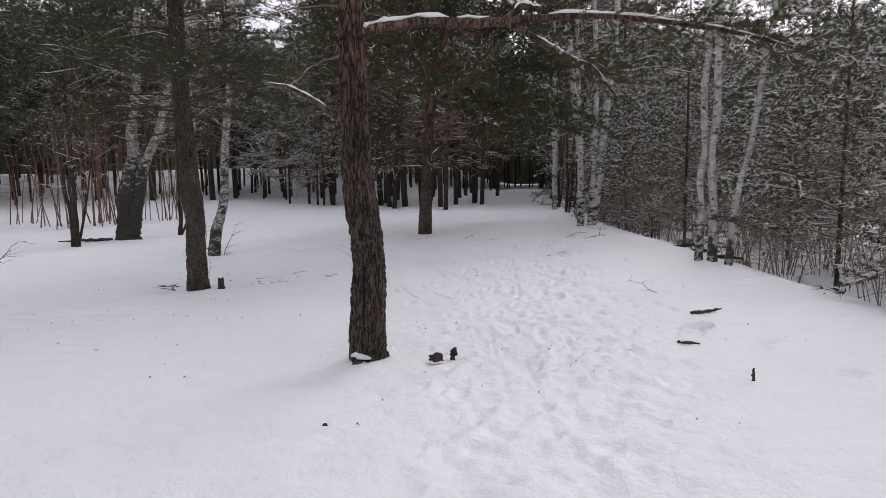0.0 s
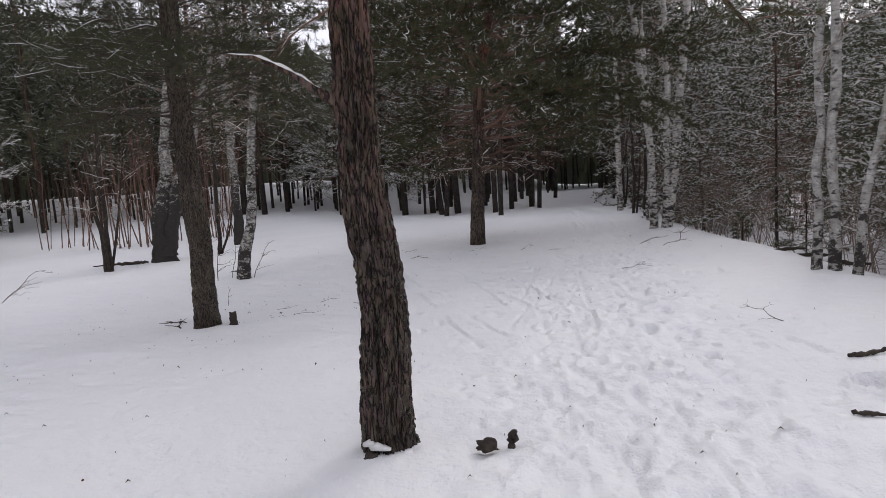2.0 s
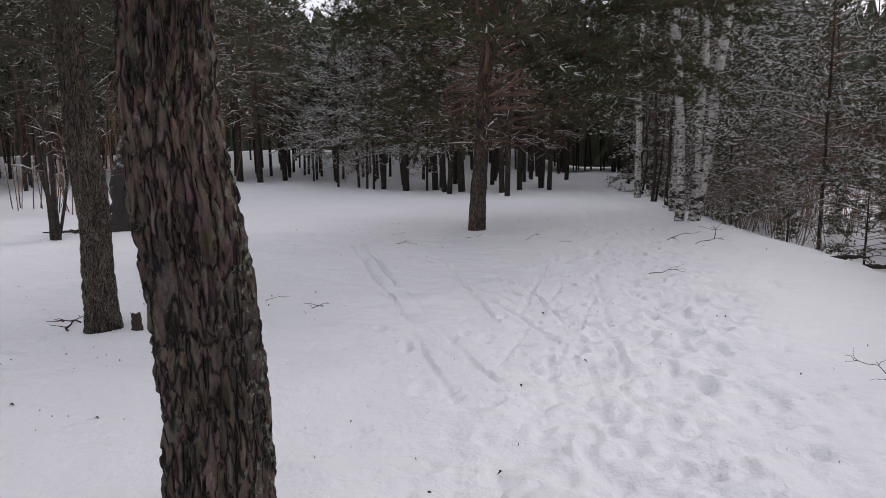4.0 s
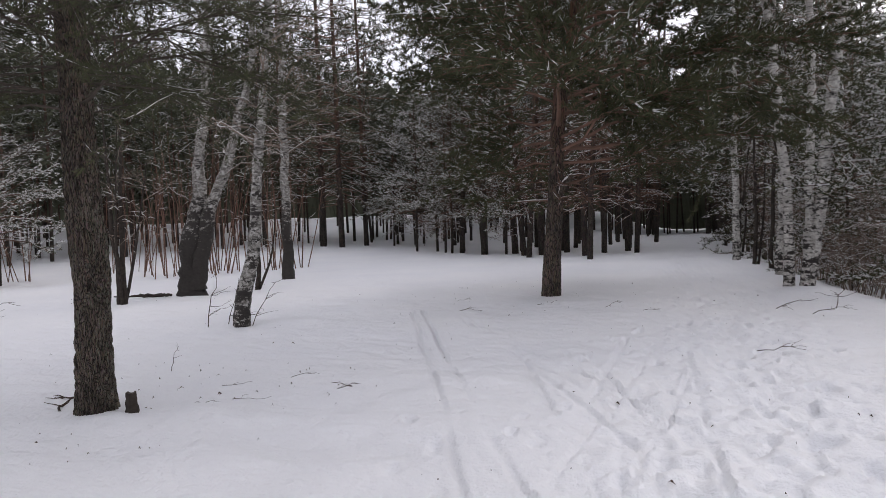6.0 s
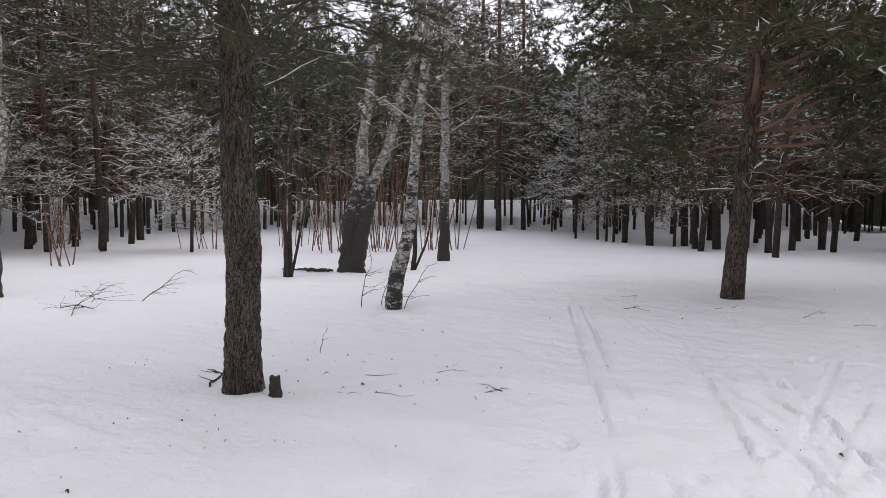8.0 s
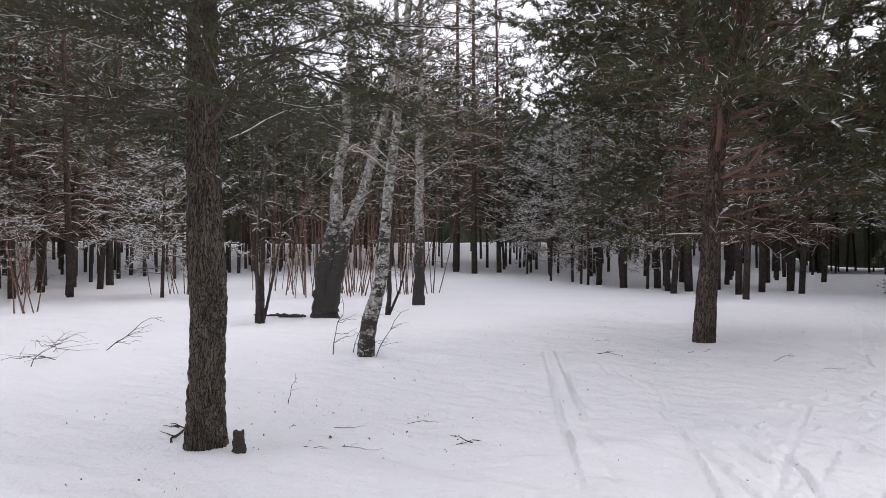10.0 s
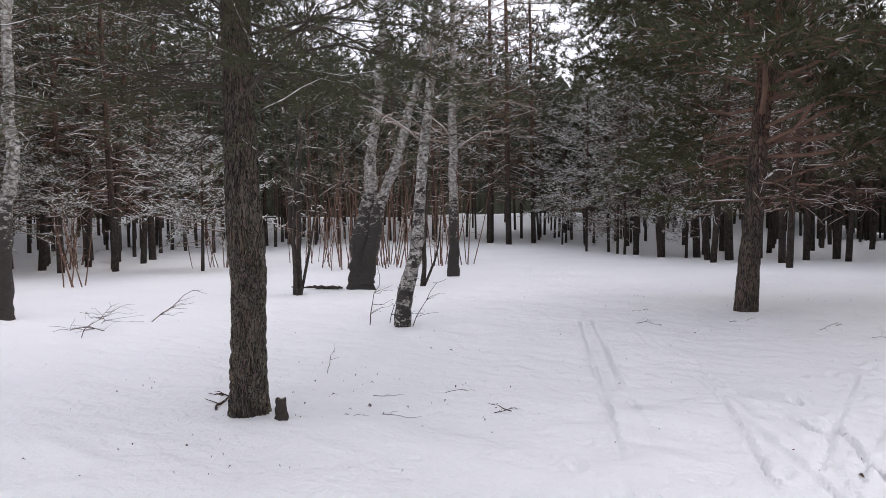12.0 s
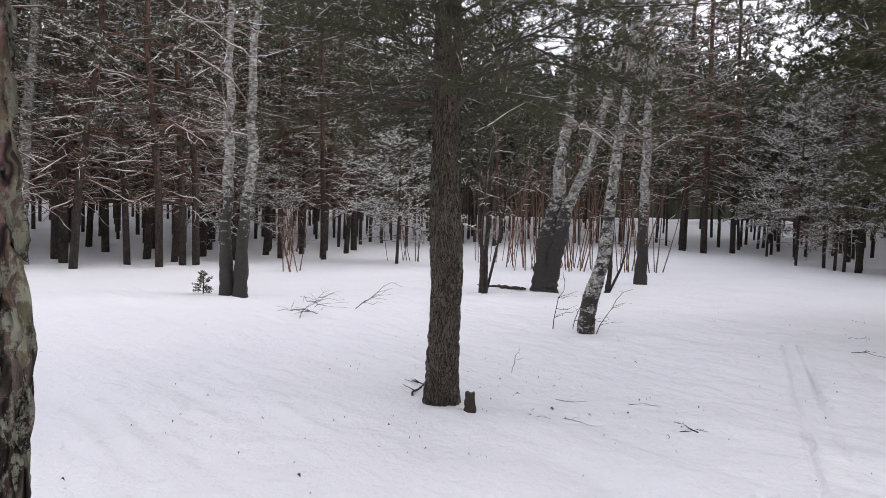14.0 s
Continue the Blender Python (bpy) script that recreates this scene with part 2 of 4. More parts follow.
def trail(y):
    return np.interp(y, (-20, 0, 6, 12, 20, 55, 120), (0.1, 0.3, 0.9, 1.35, 2.0, 4.8, 10.2))


def land(x, y):
    x, y = np.asarray(x, float), np.asarray(y, float)
    d = np.hypot(x, y - 8)
    left = step(1.5, 14, trail(y) - x)
    rise = 0.00085 * np.maximum(0, d - 22) ** 2
    z = np.minimum(rise, 5.0 + 0.01 * d) * left
    off = x - crest(y)
    z = z - 0.75 * step(-0.4, 2.6, off) - 0.5 * step(4, 14, off)
    z = z + 0.035 * lattice(x, y, 2.6, 3) * step(1.0, 4.0, np.hypot(x - 0.4, y - 5.5) + 1.5) + 0.25 * lattice(x, y, 17, 4) * step(18, 50, d)
    return z


def at(x, y, sink=0.05):
    return (x, y, float(land(x, y)) - sink)


# ---- snow-covered ground, one sheet to the horizon ----
def spread_axis(lo, hi, fine, far, growth=1.07, easy=(1.1, 1.1)):
    """Even steps from lo to hi, then growing ones; easy: slow growth below and above while the steps are small."""
    mid = np.arange(lo, hi, fine)
    up, dn = [mid[-1]], [mid[0]]
    for run, way, slow in ((dn, -1, easy[0]), (up, 1, easy[1])):
        s = fine
        while abs(run[-1]) < far:
            s = min(s * (slow if s < 0.12 else growth), 25)
            run.append(run[-1] + way * s)
    return np.concatenate((dn[:0:-1], mid, up[1:]))


def groove(x, y, a, b, width, depth):
    """A pressed line from a to b, as a height."""
    ax, ay, bx, by = *a, *b
    ln = math.hypot(bx - ax, by - ay)
    ux, uy = (bx - ax) / ln, (by - ay) / ln
    s = (x - ax) * ux + (y - ay) * uy
    o = -(x - ax) * uy + (y - ay) * ux + 0.02 * lattice(s, s * 0, 1.6, 9)
    on = step(-0.15, 0.25, s) * step(ln + 0.15, ln - 0.25, s) * np.clip(0.65 + 0.7 * lattice(s, s * 0 + 3 + ax, 0.5, 12), 0.1, 1.2)
    return on * (-depth * np.exp(-(o / width) ** 4) + 0.35 * depth * np.exp(-((np.abs(o) - 1.7 * width) / (0.7 * width)) ** 2))


def dent(x, y, cx, cy, heading, long, wide, depth):
    c, s = math.cos(heading), math.sin(heading)
    u, w = ((x - cx) * c + (y - cy) * s) / long, (-(x - cx) * s + (y - cy) * c) / wide
    r = np.sqrt(u * u + w * w)
    return -depth * np.exp(-r ** 3.2) + 0.35 * depth * np.exp(-((r - 1.3) / 0.25) ** 2)


TRUNKS = ((-0.468, 5.73), (-3.63, 9.37), (-0.9, 17.75), (-5.2, 13.65), (-9.6, 18.1), (-9.4, 22.2))


def build_ground():
    xs, ys = spread_axis(-2.6, 3.3, 0.027, 900, 1.12, (1.018, 1.08)), spread_axis(3.6, 14.6, 0.031, 900, 1.1, (1.1, 1.025))
    x, y = np.meshgrid(xs, ys)
    z = land(x, y)
    z += 0.03 * lattice(0.7 * x, 2.0 * y, 0.9, 27) * step(45, 14, np.hypot(x, y - 8))
    z += (0.019 * lattice(x, y, 0.45, 5) + 0.02 * lattice(x, 2.4 * y, 0.3, 25) * (0.35 + 0.65 * step(-0.5, 0.6, lattice(x, y, 1.7, 26)))) * step(40, 10, np.hypot(x, y - 8))
    tread = np.exp(-((x - trail(y) - 0.25) / 1.15) ** 4) * step(-4, 4, y) * step(40, 26, y)
    z += tread * (0.022 * lattice(x, y, 0.17, 6) + 0.024 * lattice(x, y, 0.1, 7) + 0.014 * lattice(x, y, 0.06, 8) + 0.016 * lattice(x * 1.6, y * 0.6, 0.3, 17) - 0.02)
    rng = np.random.default_rng(21)
    near = (x > -4) & (x < 5) & (y > 1) & (y < 30)
    xn, yn, zn = x[near], y[near], np.zeros(near.sum())
    # ski lines
    for a, b, wd, dp in (((-3.05, 15.6), (-0.68, 9.6), 0.017, 0.02), ((-0.68, 9.6), (-0.1, 8.1), 0.017, 0.02), ((-2.87, 15.65), (-0.5, 9.8), 0.017, 0.022), ((-0.5, 9.8), (0.26, 8.2), 0.017, 0.02),
                         ((-2.0, 14.8), (0.2, 10.7), 0.016, 0.014), ((-1.75, 14.6), (0.75, 10.2), 0.018, 0.016), ((-0.6, 12.0), (0.55, 9.6), 0.018, 0.016), ((-0.2, 12.3), (0.95, 10.0), 0.018, 0.014),
                         ((0.58, 13.4), (0.28, 10.3), 0.022, 0.018), ((1.21, 12.6), (1.06, 8.2), 0.018, 0.022), ((0.75, 12.0), (0.45, 9.9), 0.018, 0.014),
                         ((-0.9, 13.4), (0.5, 8.4), 0.015, 0.012), ((-0.35, 13.6), (0.85, 8.3), 0.015, 0.011), ((0.9, 13.0), (0.15, 8.6), 0.015, 0.011), ((1.55, 13.5), (0.6, 8.8), 0.015, 0.012),
                         ((0.1, 12.5), (0.9, 9.3), 0.018, 0.014), ((0.55, 9.2), (0.75, 4.0), 0.014, 0.008),
                         ((0.85, 9.0), (1.0, 3.4), 0.014, 0.009), ((1.35, 8.6), (1.42, 5.0), 0.016, 0.01), ((1.95, 6.15), (1.86, 5.55), 0.022, 0.016)):
        zn += groove(xn, yn, a, b, 1.35 * wd, 2.4 * dp)
    # footprints: trodden lines of steps
    walks = (((0.1, 3.4), (0.55, 5.7), 0.5), ((0.55, 5.7), (1.3, 9.5), 0.55), ((1.82, 8.2), (1.55, 11.5), 0.42), ((1.55, 11.5), (2.3, 20), 0.5),
             ((1.45, 8.3), (1.75, 13.0), 0.45), ((2.2, 9.2), (1.9, 15.0), 0.5), ((0.0, 10.2), (1.0, 16.5), 0.6), ((-0.55, 8.2), (-0.9, 10.3), 0.5), ((0.6, 7.0), (0.9, 14), 0.5))
    for a, b, gap in walks:
        ln = math.dist(a, b)
        hd = math.atan2(b[1] - a[1], b[0] - a[0])
        for k in range(int(ln / gap)):
            f = (k + rng.uniform(-0.15, 0.15)) * gap / ln
            side = 0.11 * (1 if k % 2 else -1) + rng.normal(0, 0.05)
            cx, cy = a[0] + f * (b[0] - a[0]) - side * math.sin(hd), a[1] + f * (b[1] - a[1]) + side * math.cos(hd)
            zn += dent(xn, yn, cx, cy, hd + rng.normal(0, 0.2), rng.uniform(0.1, 0.15), rng.uniform(0.045, 0.065), rng.uniform(0.025, 0.055))
    for k in range(620):
        cy = rng.uniform(5.5, 24)
        cx = float(trail(cy)) + 0.3 + rng.normal(0, 0.65 + 0.02 * cy)
        if cx > float(crest(cy)) - 0.6:
            continue
        zn += dent(xn, yn, cx, cy, rng.normal(1.5, 0.5), rng.uniform(0.05, 0.13), rng.uniform(0.03, 0.055), rng.uniform(0.012, 0.04))
    for cx, cy, ln, wd, dp in ((2.78, 6.72, 0.13, 0.1, 0.15), (3.2, 6.15, 0.16, 0.1, 0.06), (3.35, 5.15, 0.15, 0.1, 0.05), (1.75, 9.6, 0.13, 0.09, 0.07)):
        zn += dent(xn, yn, cx, cy, 0.6, ln, wd, dp)
    for cx, cy in TRUNKS:
        r = np.hypot(xn - cx, yn - cy)
        zn += 0.012 * np.exp(-(r / 0.3) ** 2) - 0.015 * np.exp(-((r - 0.55) / 0.2) ** 2)
    z[near] += zn
    ny, nx = x.shape
    i = np.arange(nx * ny).reshape(ny, nx)
    quads = np.stack((i[:-1, :-1], i[:-1, 1:], i[1:, 1:], i[1:, :-1]), -1).reshape(-1, 4)
    me = bpy.data.meshes.new("ground")
    me.from_pydata(np.stack((x, y, z), -1).reshape(-1, 3).tolist(), [], quads.tolist())
    me.polygons.foreach_set("use_smooth", [True] * len(me.polygons))
    me.materials.append(SNOW)
    tagged(new("ground", me), "trodden white snow cover with ski lines and footprints", "snow", kind="structure")


build_ground()


# ---- trees ----
def spine_at(spine, radii, h):
    """Place and radius of a trunk at height h."""
    z = [p[2] for p in spine]
    return np.array([np.interp(h, z, [p[k] for p in spine]) for k in range(3)]), float(np.interp(h, z, radii))


def limb_line(start, azimuth, length, lift, droop, wob, k, rng):
    """A bent branch: k + 1 places outwards from start."""
    s = np.linspace(0, 1, k + 1)
    az = azimuth + np.cumsum(rng.normal(0, wob, k + 1)) - 0.0
    out = np.zeros((k + 1, 3))
    d = length / k
    for j in range(1, k + 1):
        el = lift - droop * s[j] + rng.normal(0, wob)
        out[j] = out[j - 1] + d * np.array((math.cos(az[j]) * math.cos(el), math.sin(az[j]) * math.cos(el), math.sin(el)))
    return np.asarray(start) + out


def snow_on(soup, pts, radii, rng, sides=3, amount=0.6):
    """Broken ridges of snow on the upper side of a branch."""
    pts, radii = np.asarray(pts), np.asarray(radii)
    n = len(pts)
    a = int(rng.integers(0, max(1, n - 2)))
    b = int(rng.integers(a + 2, n + 1)) if a + 2 < n + 1 else n
    up, r = pts[a:b].copy(), radii[a:b]
    up[:, 2] += r * 1.0
    r = r * amount * rng.uniform(0.5, 1.3, len(r))
    r[-1] *= 0.2
    r[0] *= 0.3
    soup.tube(up, r, sides, False)


def pine(name, loc, label, seed, spine, radii, bark, dead=(), live=(), needle=(0.12, 0.012, 10), tuft_gap=0.12, snowiness=0.2,
         trunk=None, group="", sides=10, twigs=3, needle_mat=None, extra=(), single=False, thick=0.009, segs=3, slim=0.0028, wood_mat=None, snow_r=0.006, snow_w=1.1):
    """A pine. dead, live: (count, from height, to height, reach). extra: (start height, azimuth, length, lift, droop, live?)."""
    rng = np.random.default_rng(seed)
    ob = thing(name, loc, label, "tree", group)
    wood, green, white, body = Soup(), Soup(), Soup(), trunk or Soup()
    if not trunk:
        body.tube(spine, radii, sides)
    part("trunk", body, bark, ob)
    jobs = []
    if dead:
        n, h0, h1, reach = dead
        jobs += [(h0 + (h1 - h0) * (j + rng.random()) / n, rng.uniform(0, 6.28), reach * rng.uniform(0.4, 1.0), rng.uniform(-0.25, 0.3), rng.uniform(0, 0.6), False) for j in range(n)]
    if live:
        n, h0, h1, reach = live
        for j in range(n):
            f = (j + rng.random()) / n
            jobs.append((h0 + (h1 - h0) * f, j * 2.4 + rng.normal(0, 0.5), reach * (1 - 0.65 * f * f) * rng.uniform(0.6, 1.1), rng.uniform(-0.1, 0.35) + 0.5 * f, rng.uniform(0.1, 0.5), True))
    tp, td = [], []
    for h, az, ln, lift, droop, alive in list(jobs) + list(extra):
        p0, r0 = spine_at(spine, radii, h)
        k = 4 if ln < 2.2 else 6
        line = limb_line(p0, az, ln, lift, droop, 0.16, k, rng)
        rb = max(0.005, min(0.4 * r0, thick * ln + 0.004)) * np.linspace(1, 0.25, k + 1)
        if single and wood.n:
            part("branch", wood, wood_mat or TWIG, ob)
            wood = Soup()
        wood.tube(line, rb, 4 if ln > 1.5 else 3, False)
        if rng.random() < snowiness * 3.2:
            snow_on(white, line, np.maximum(rb, snow_r), rng, 3, 0.75)
        runs = [line]
        nt = int(twigs * max(1, ln))
        for q in range(nt):
            f = rng.uniform(0.25, 0.98) * k
            i = min(int(f), k - 1)
            p = line[i] + (f - i) * (line[i + 1] - line[i])
            tl = ln * rng.uniform(0.15, 0.36)
            tw = limb_line(p, az + rng.choice((-1, 1)) * rng.uniform(0.4, 1.1), tl, lift - droop * f / k + rng.normal(0.05, 0.25), rng.normal(0, 0.3), 0.18, segs, rng)
            rt = np.linspace(0.5, 0.22, segs + 1) * rb[i]
            rt = np.maximum(rt, slim)
            wood.tube(tw, rt, 3, False)
            if rng.random() < snowiness * 2.0:
                snow_on(white, tw, np.maximum(rt * 1.1, snow_r * 0.8), rng, 3, 0.75)
            runs.append(tw)
        if alive:
            for run in runs:
                run = np.asarray(run)
                seg = np.diff(run, axis=0)
                tot = np.linalg.norm(seg, axis=1).sum()
                n = max(2, int(tot / tuft_gap))
                f = (np.linspace(0.4 if run is line else 0.15, 1, n) + rng.normal(0, 0.03, n)).clip(0, 0.999) * (len(run) - 1)
                i = f.astype(int)
                p = run[i] + (f - i)[:, None] * seg[i]
                d = seg[i] / (np.linalg.norm(seg[i], axis=1)[:, None] + 1e-9) + np.array((0, 0, 0.35))
                tp.append(p + rng.normal(0, 0.25 * tuft_gap, (n, 3)))
                td.append(d)
    if single:
        part("branch", wood, wood_mat or TWIG, ob)
    else:
        part("twigwork", wood, wood_mat or TWIG, ob, kind="stuff")
    if tp:
        tp, td = np.concatenate(tp), np.concatenate(td)
        ln, wd, k = needle
        green.blades(tp, td, k, ln, wd, 0.6, rng)
        part("needles", green, needle_mat or NEEDLES, ob, smooth=False, kind="stuff")
        pick = rng.random(len(tp)) < snowiness
        sp = tp[pick] + np.array((0, 0, ln * 0.3))
        white.blades(sp - td[pick] * ln * 0.5, td[pick] * np.array((1, 1, 0.2)), 3, ln * (0.55 if ln < 0.08 else 1.25), max(wd * snow_w, 0.006), 0.3, rng)
    if white.n:
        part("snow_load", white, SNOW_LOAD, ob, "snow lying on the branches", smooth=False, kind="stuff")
    return ob


def knobbed_stem(soup, line, radii, sides, seed):
    """A stem with swellings, ribs and a flared foot, out of round all the way up."""
    a = np.arange(sides) * 2 * math.pi / sides
    ca, sa, z = np.cos(a)[None], np.sin(a)[None], line[:, 2][:, None]
    lump = 0.16 * lattice(ca * 1.1 + z * 0.35, sa * 1.1 + z * 2.1, 0.7, seed + 1) + 0.09 * lattice(ca * 2.4 + z * 0.5, sa * 2.4 + z * 6.5, 0.7, seed + 2)
    flare = 0.3 * np.exp(-np.maximum(z, 0) / 0.13) * (0.6 + 0.4 * np.sin(3 * a + seed)[None])
    r = radii[:, None] * (1 + lump + flare)
    ring = np.stack((line[:, 0][:, None] + r * ca, line[:, 1][:, None] + r * sa, z + 0 * r), -1)
    n = len(line)
    faces = [(i * sides + j, i * sides + (j + 1) % sides, (i + 1) * sides + (j + 1) % sides, (i + 1) * sides + j) for i in range(n - 1) for j in range(sides)]
    faces.append(tuple((n - 1) * sides + j for j in range(sides)))
    soup.add(ring.reshape(-1, 3), faces)


def leaf_off_tree(name, loc, label, category, seed, stems, bark, limbs=14, reach=2.0, twigs=5, snowiness=0.35, group="", sides=9, low=0.3, wood=None, branch_label=""):
    """A bare tree or shrub of one or more stems: (points, radii) each."""
    rng = np.random.default_rng(seed)
    ob = thing(name, loc, label, category, group)
    fine, white = Soup(), Soup()
    for pts, radii in stems:
        s = Soup()
        pts, radii = np.asarray(pts, float), np.asarray(radii, float)
        top = pts[-1][2]
        stout = radii[0] > 0.05
        zz = np.linspace(pts[0][2], top, max(6, int(top / (0.1 if stout else 0.3))))
        sm = np.stack([np.interp(zz, pts[:, 2], pts[:, k]) for k in range(3)], -1)
        for q in range(6 if stout else 1):
            sm[1:-1, :2] = 0.5 * sm[1:-1, :2] + 0.25 * (sm[:-2, :2] + sm[2:, :2])
        sr = np.interp(zz, pts[:, 2], radii) * (1 + (0.045 if stout else 0.07) * rng.normal(size=len(zz)))
        if stout:
            ph = rng.uniform(0, 90)
            sway = np.minimum(1.0, zz / 0.8)[:, None] * np.stack((lattice(zz, zz * 0 + ph, 0.55, seed), lattice(zz, zz * 0 + ph + 40, 0.55, seed)), -1)
            sm[:, :2] += 0.05 * sway
            knobbed_stem(s, sm, sr, 16, seed)
        else:
            sm[1:, :2] += rng.normal(0, 0.12, (len(zz) - 1, 2)) * sr[1:, None]
            s.tube(sm, sr, sides)
        part("stem", s, bark, ob)
        for j in range(limbs):
            h = top * (low + (0.98 - low) * (j + rng.random()) / limbs)
            p0, r0 = spine_at(sm, sr, h)
            az, ln = rng.uniform(0, 6.28), reach * rng.uniform(0.35, 1.0) * (1.15 - 0.5 * h / top)
            line = limb_line(p0, az, ln, rng.uniform(0.3, 0.9), rng.uniform(0.2, 0.9), 0.2, 5, rng)
            rb = max(0.004, min(0.5 * r0, 0.0095 * ln)) * np.linspace(1, 0.25, 6)
            fine.tube(line, rb, 4, False)
            if rng.random() < snowiness * 2:
                snow_on(white, line, np.maximum(rb, 0.009), rng, 3, 0.8)
            for q in range(twigs):
                f = rng.uniform(0.2, 0.98) * 5
                i = min(int(f), 4)
                p = line[i] + (f - i) * (line[i + 1] - line[i])
                tw = limb_line(p, az + rng.normal(0, 0.8), ln * rng.uniform(0.2, 0.5), rng.uniform(-0.2, 0.7), rng.uniform(0, 1.0), 0.25, 4, rng)
                rt = np.maximum(0.0025, rb[i] * np.linspace(0.45, 0.15, 5))
                fine.tube(tw, rt, 3, False)
                if rng.random() < snowiness:
                    snow_on(white, tw, np.maximum(rt, 0.007), rng, 3, 0.9)
    part("twigwork", fine, wood or BRUSH, ob, kind="stuff")
    if white.n:
        part("snow_load", white, SNOW_LOAD, ob, "snow lying on the twigs", smooth=False, kind="stuff")
    return ob


def barked_trunk(spine, radii, sides, dz, depth, seed, shape=None, tall=7.0, grain=6.0):
    """A trunk whose bark stands out in long plates with furrows between."""
    s = Soup()
    top = spine[-1][2]
    zs = np.concatenate((np.arange(-0.12, tall, dz), np.linspace(tall, top, 12)))
    a = np.arange(sides) * 2 * math.pi / sides
    rows = []
    for z in zs:
        c, r = spine_at(spine, radii, max(z, 0))
        fade = 1.0 - 0.6 * min(1, max(0, (z - 1.5) / 3))
        row = []
        for t in a:
            q = Vector((math.cos(t) * grain * 0.55, math.sin(t) * grain * 0.55, z * grain * 0.42 + seed * 7.1))
            q += 0.35 * noise.noise_vector(q * 1.7)
            dist = noise.voronoi(q)[0]
            plate = min(1.0, (dist[1] - dist[0]) / 0.28)
            rough = noise.noise(q * 5.0)
            d2 = noise.voronoi(q * 2.3)[0]
            rough += 1.1 * min(1.0, (d2[1] - d2[0]) / 0.3) - 0.7
            rr = r * (1 + (0.05 * noise.noise(Vector((math.cos(t), math.sin(t), z * 1.1 + seed))))) + depth * fade * (plate - 0.6 + 0.35 * rough)
            if shape:
                rr *= shape(t, z)
            row.append((c[0] + rr * math.cos(t), c[1] + rr * math.sin(t), z if z < 0 else c[2]))
        rows.append(row)
    n = len(zs)
    faces = [(i * sides + j, i * sides + (j + 1) % sides, (i + 1) * sides + (j + 1) % sides, (i + 1) * sides + j) for i in range(n - 1) for j in range(sides)]
    s.add(np.array(rows).reshape(-1, 3), faces)
    return s


# the leaning, furrowed pine beside the trail
def near_shape(t, z):
    front = math.radians(262)
    d = math.atan2(math.sin(t - front), math.cos(t - front))
    cleft = 0.34 * math.exp(-(d / 0.13) ** 2) * max(0.0, 1 - max(0.0, z - 0.75) / 0.25) if z < 1.0 else 0.0
    side = math.atan2(math.sin(t - math.pi), math.cos(t - math.pi))
    scar = 0.16 * math.exp(-(side / 0.6) ** 2 - ((z - 0.86) / 0.12) ** 2)
    flare = 0.28 * math.exp(-max(z, 0) / 0.07) * (0.7 + 0.5 * math.sin(3 * t + 0.6))
    knot = 0.18 * math.exp(-(side / 0.5) ** 2 - ((z - 2.13) / 0.1) ** 2)
    return 1 - cleft - scar + flare + knot


N_SPINE = [(0.005, 0, 0), (0.009, -0.01, 0.13), (0.012, -0.02, 0.3), (0.025, -0.025, 0.5), (0.04, -0.028, 0.72), (0.046, -0.03, 0.92), (0.04, -0.03, 1.12), (0.018, -0.025, 1.32), (-0.008, -0.02, 1.52), (-0.022, -0.02, 1.72), (-0.016, -0.02, 1.92), (-0.014, -0.015, 2.3), (-0.015, 0, 2.7), (-0.01, 0.02, 3.4), (0.03, 0.05, 5.0), (0.1, 0.1, 9.0), (0.1, 0.1, 13.0)]
N_RAD = [0.15, 0.148, 0.147, 0.145, 0.142, 0.136, 0.13, 0.13, 0.126, 0.114, 0.113, 0.111, 0.108, 0.098, 0.085, 0.06, 0.02]
near_pine = pine("pine_tree", at(-0.468, 5.73, 0.02), "bent brown pine with deep furrowed bark and lichen", 11, N_SPINE, N_RAD, BARK_NEAR,
                 dead=(10, 2.7, 4.2, 1.2), live=(36, 3.6, 12.6, 2.8), needle=(0.075, 0.007, 12), tuft_gap=0.07, snowiness=0.1, single=True, thick=0.007, slim=0.002,
                 trunk=barked_trunk(N_SPINE, N_RAD, 132, 0.011, 0.026, 1, near_shape, 3.3, 10.5), twigs=5)


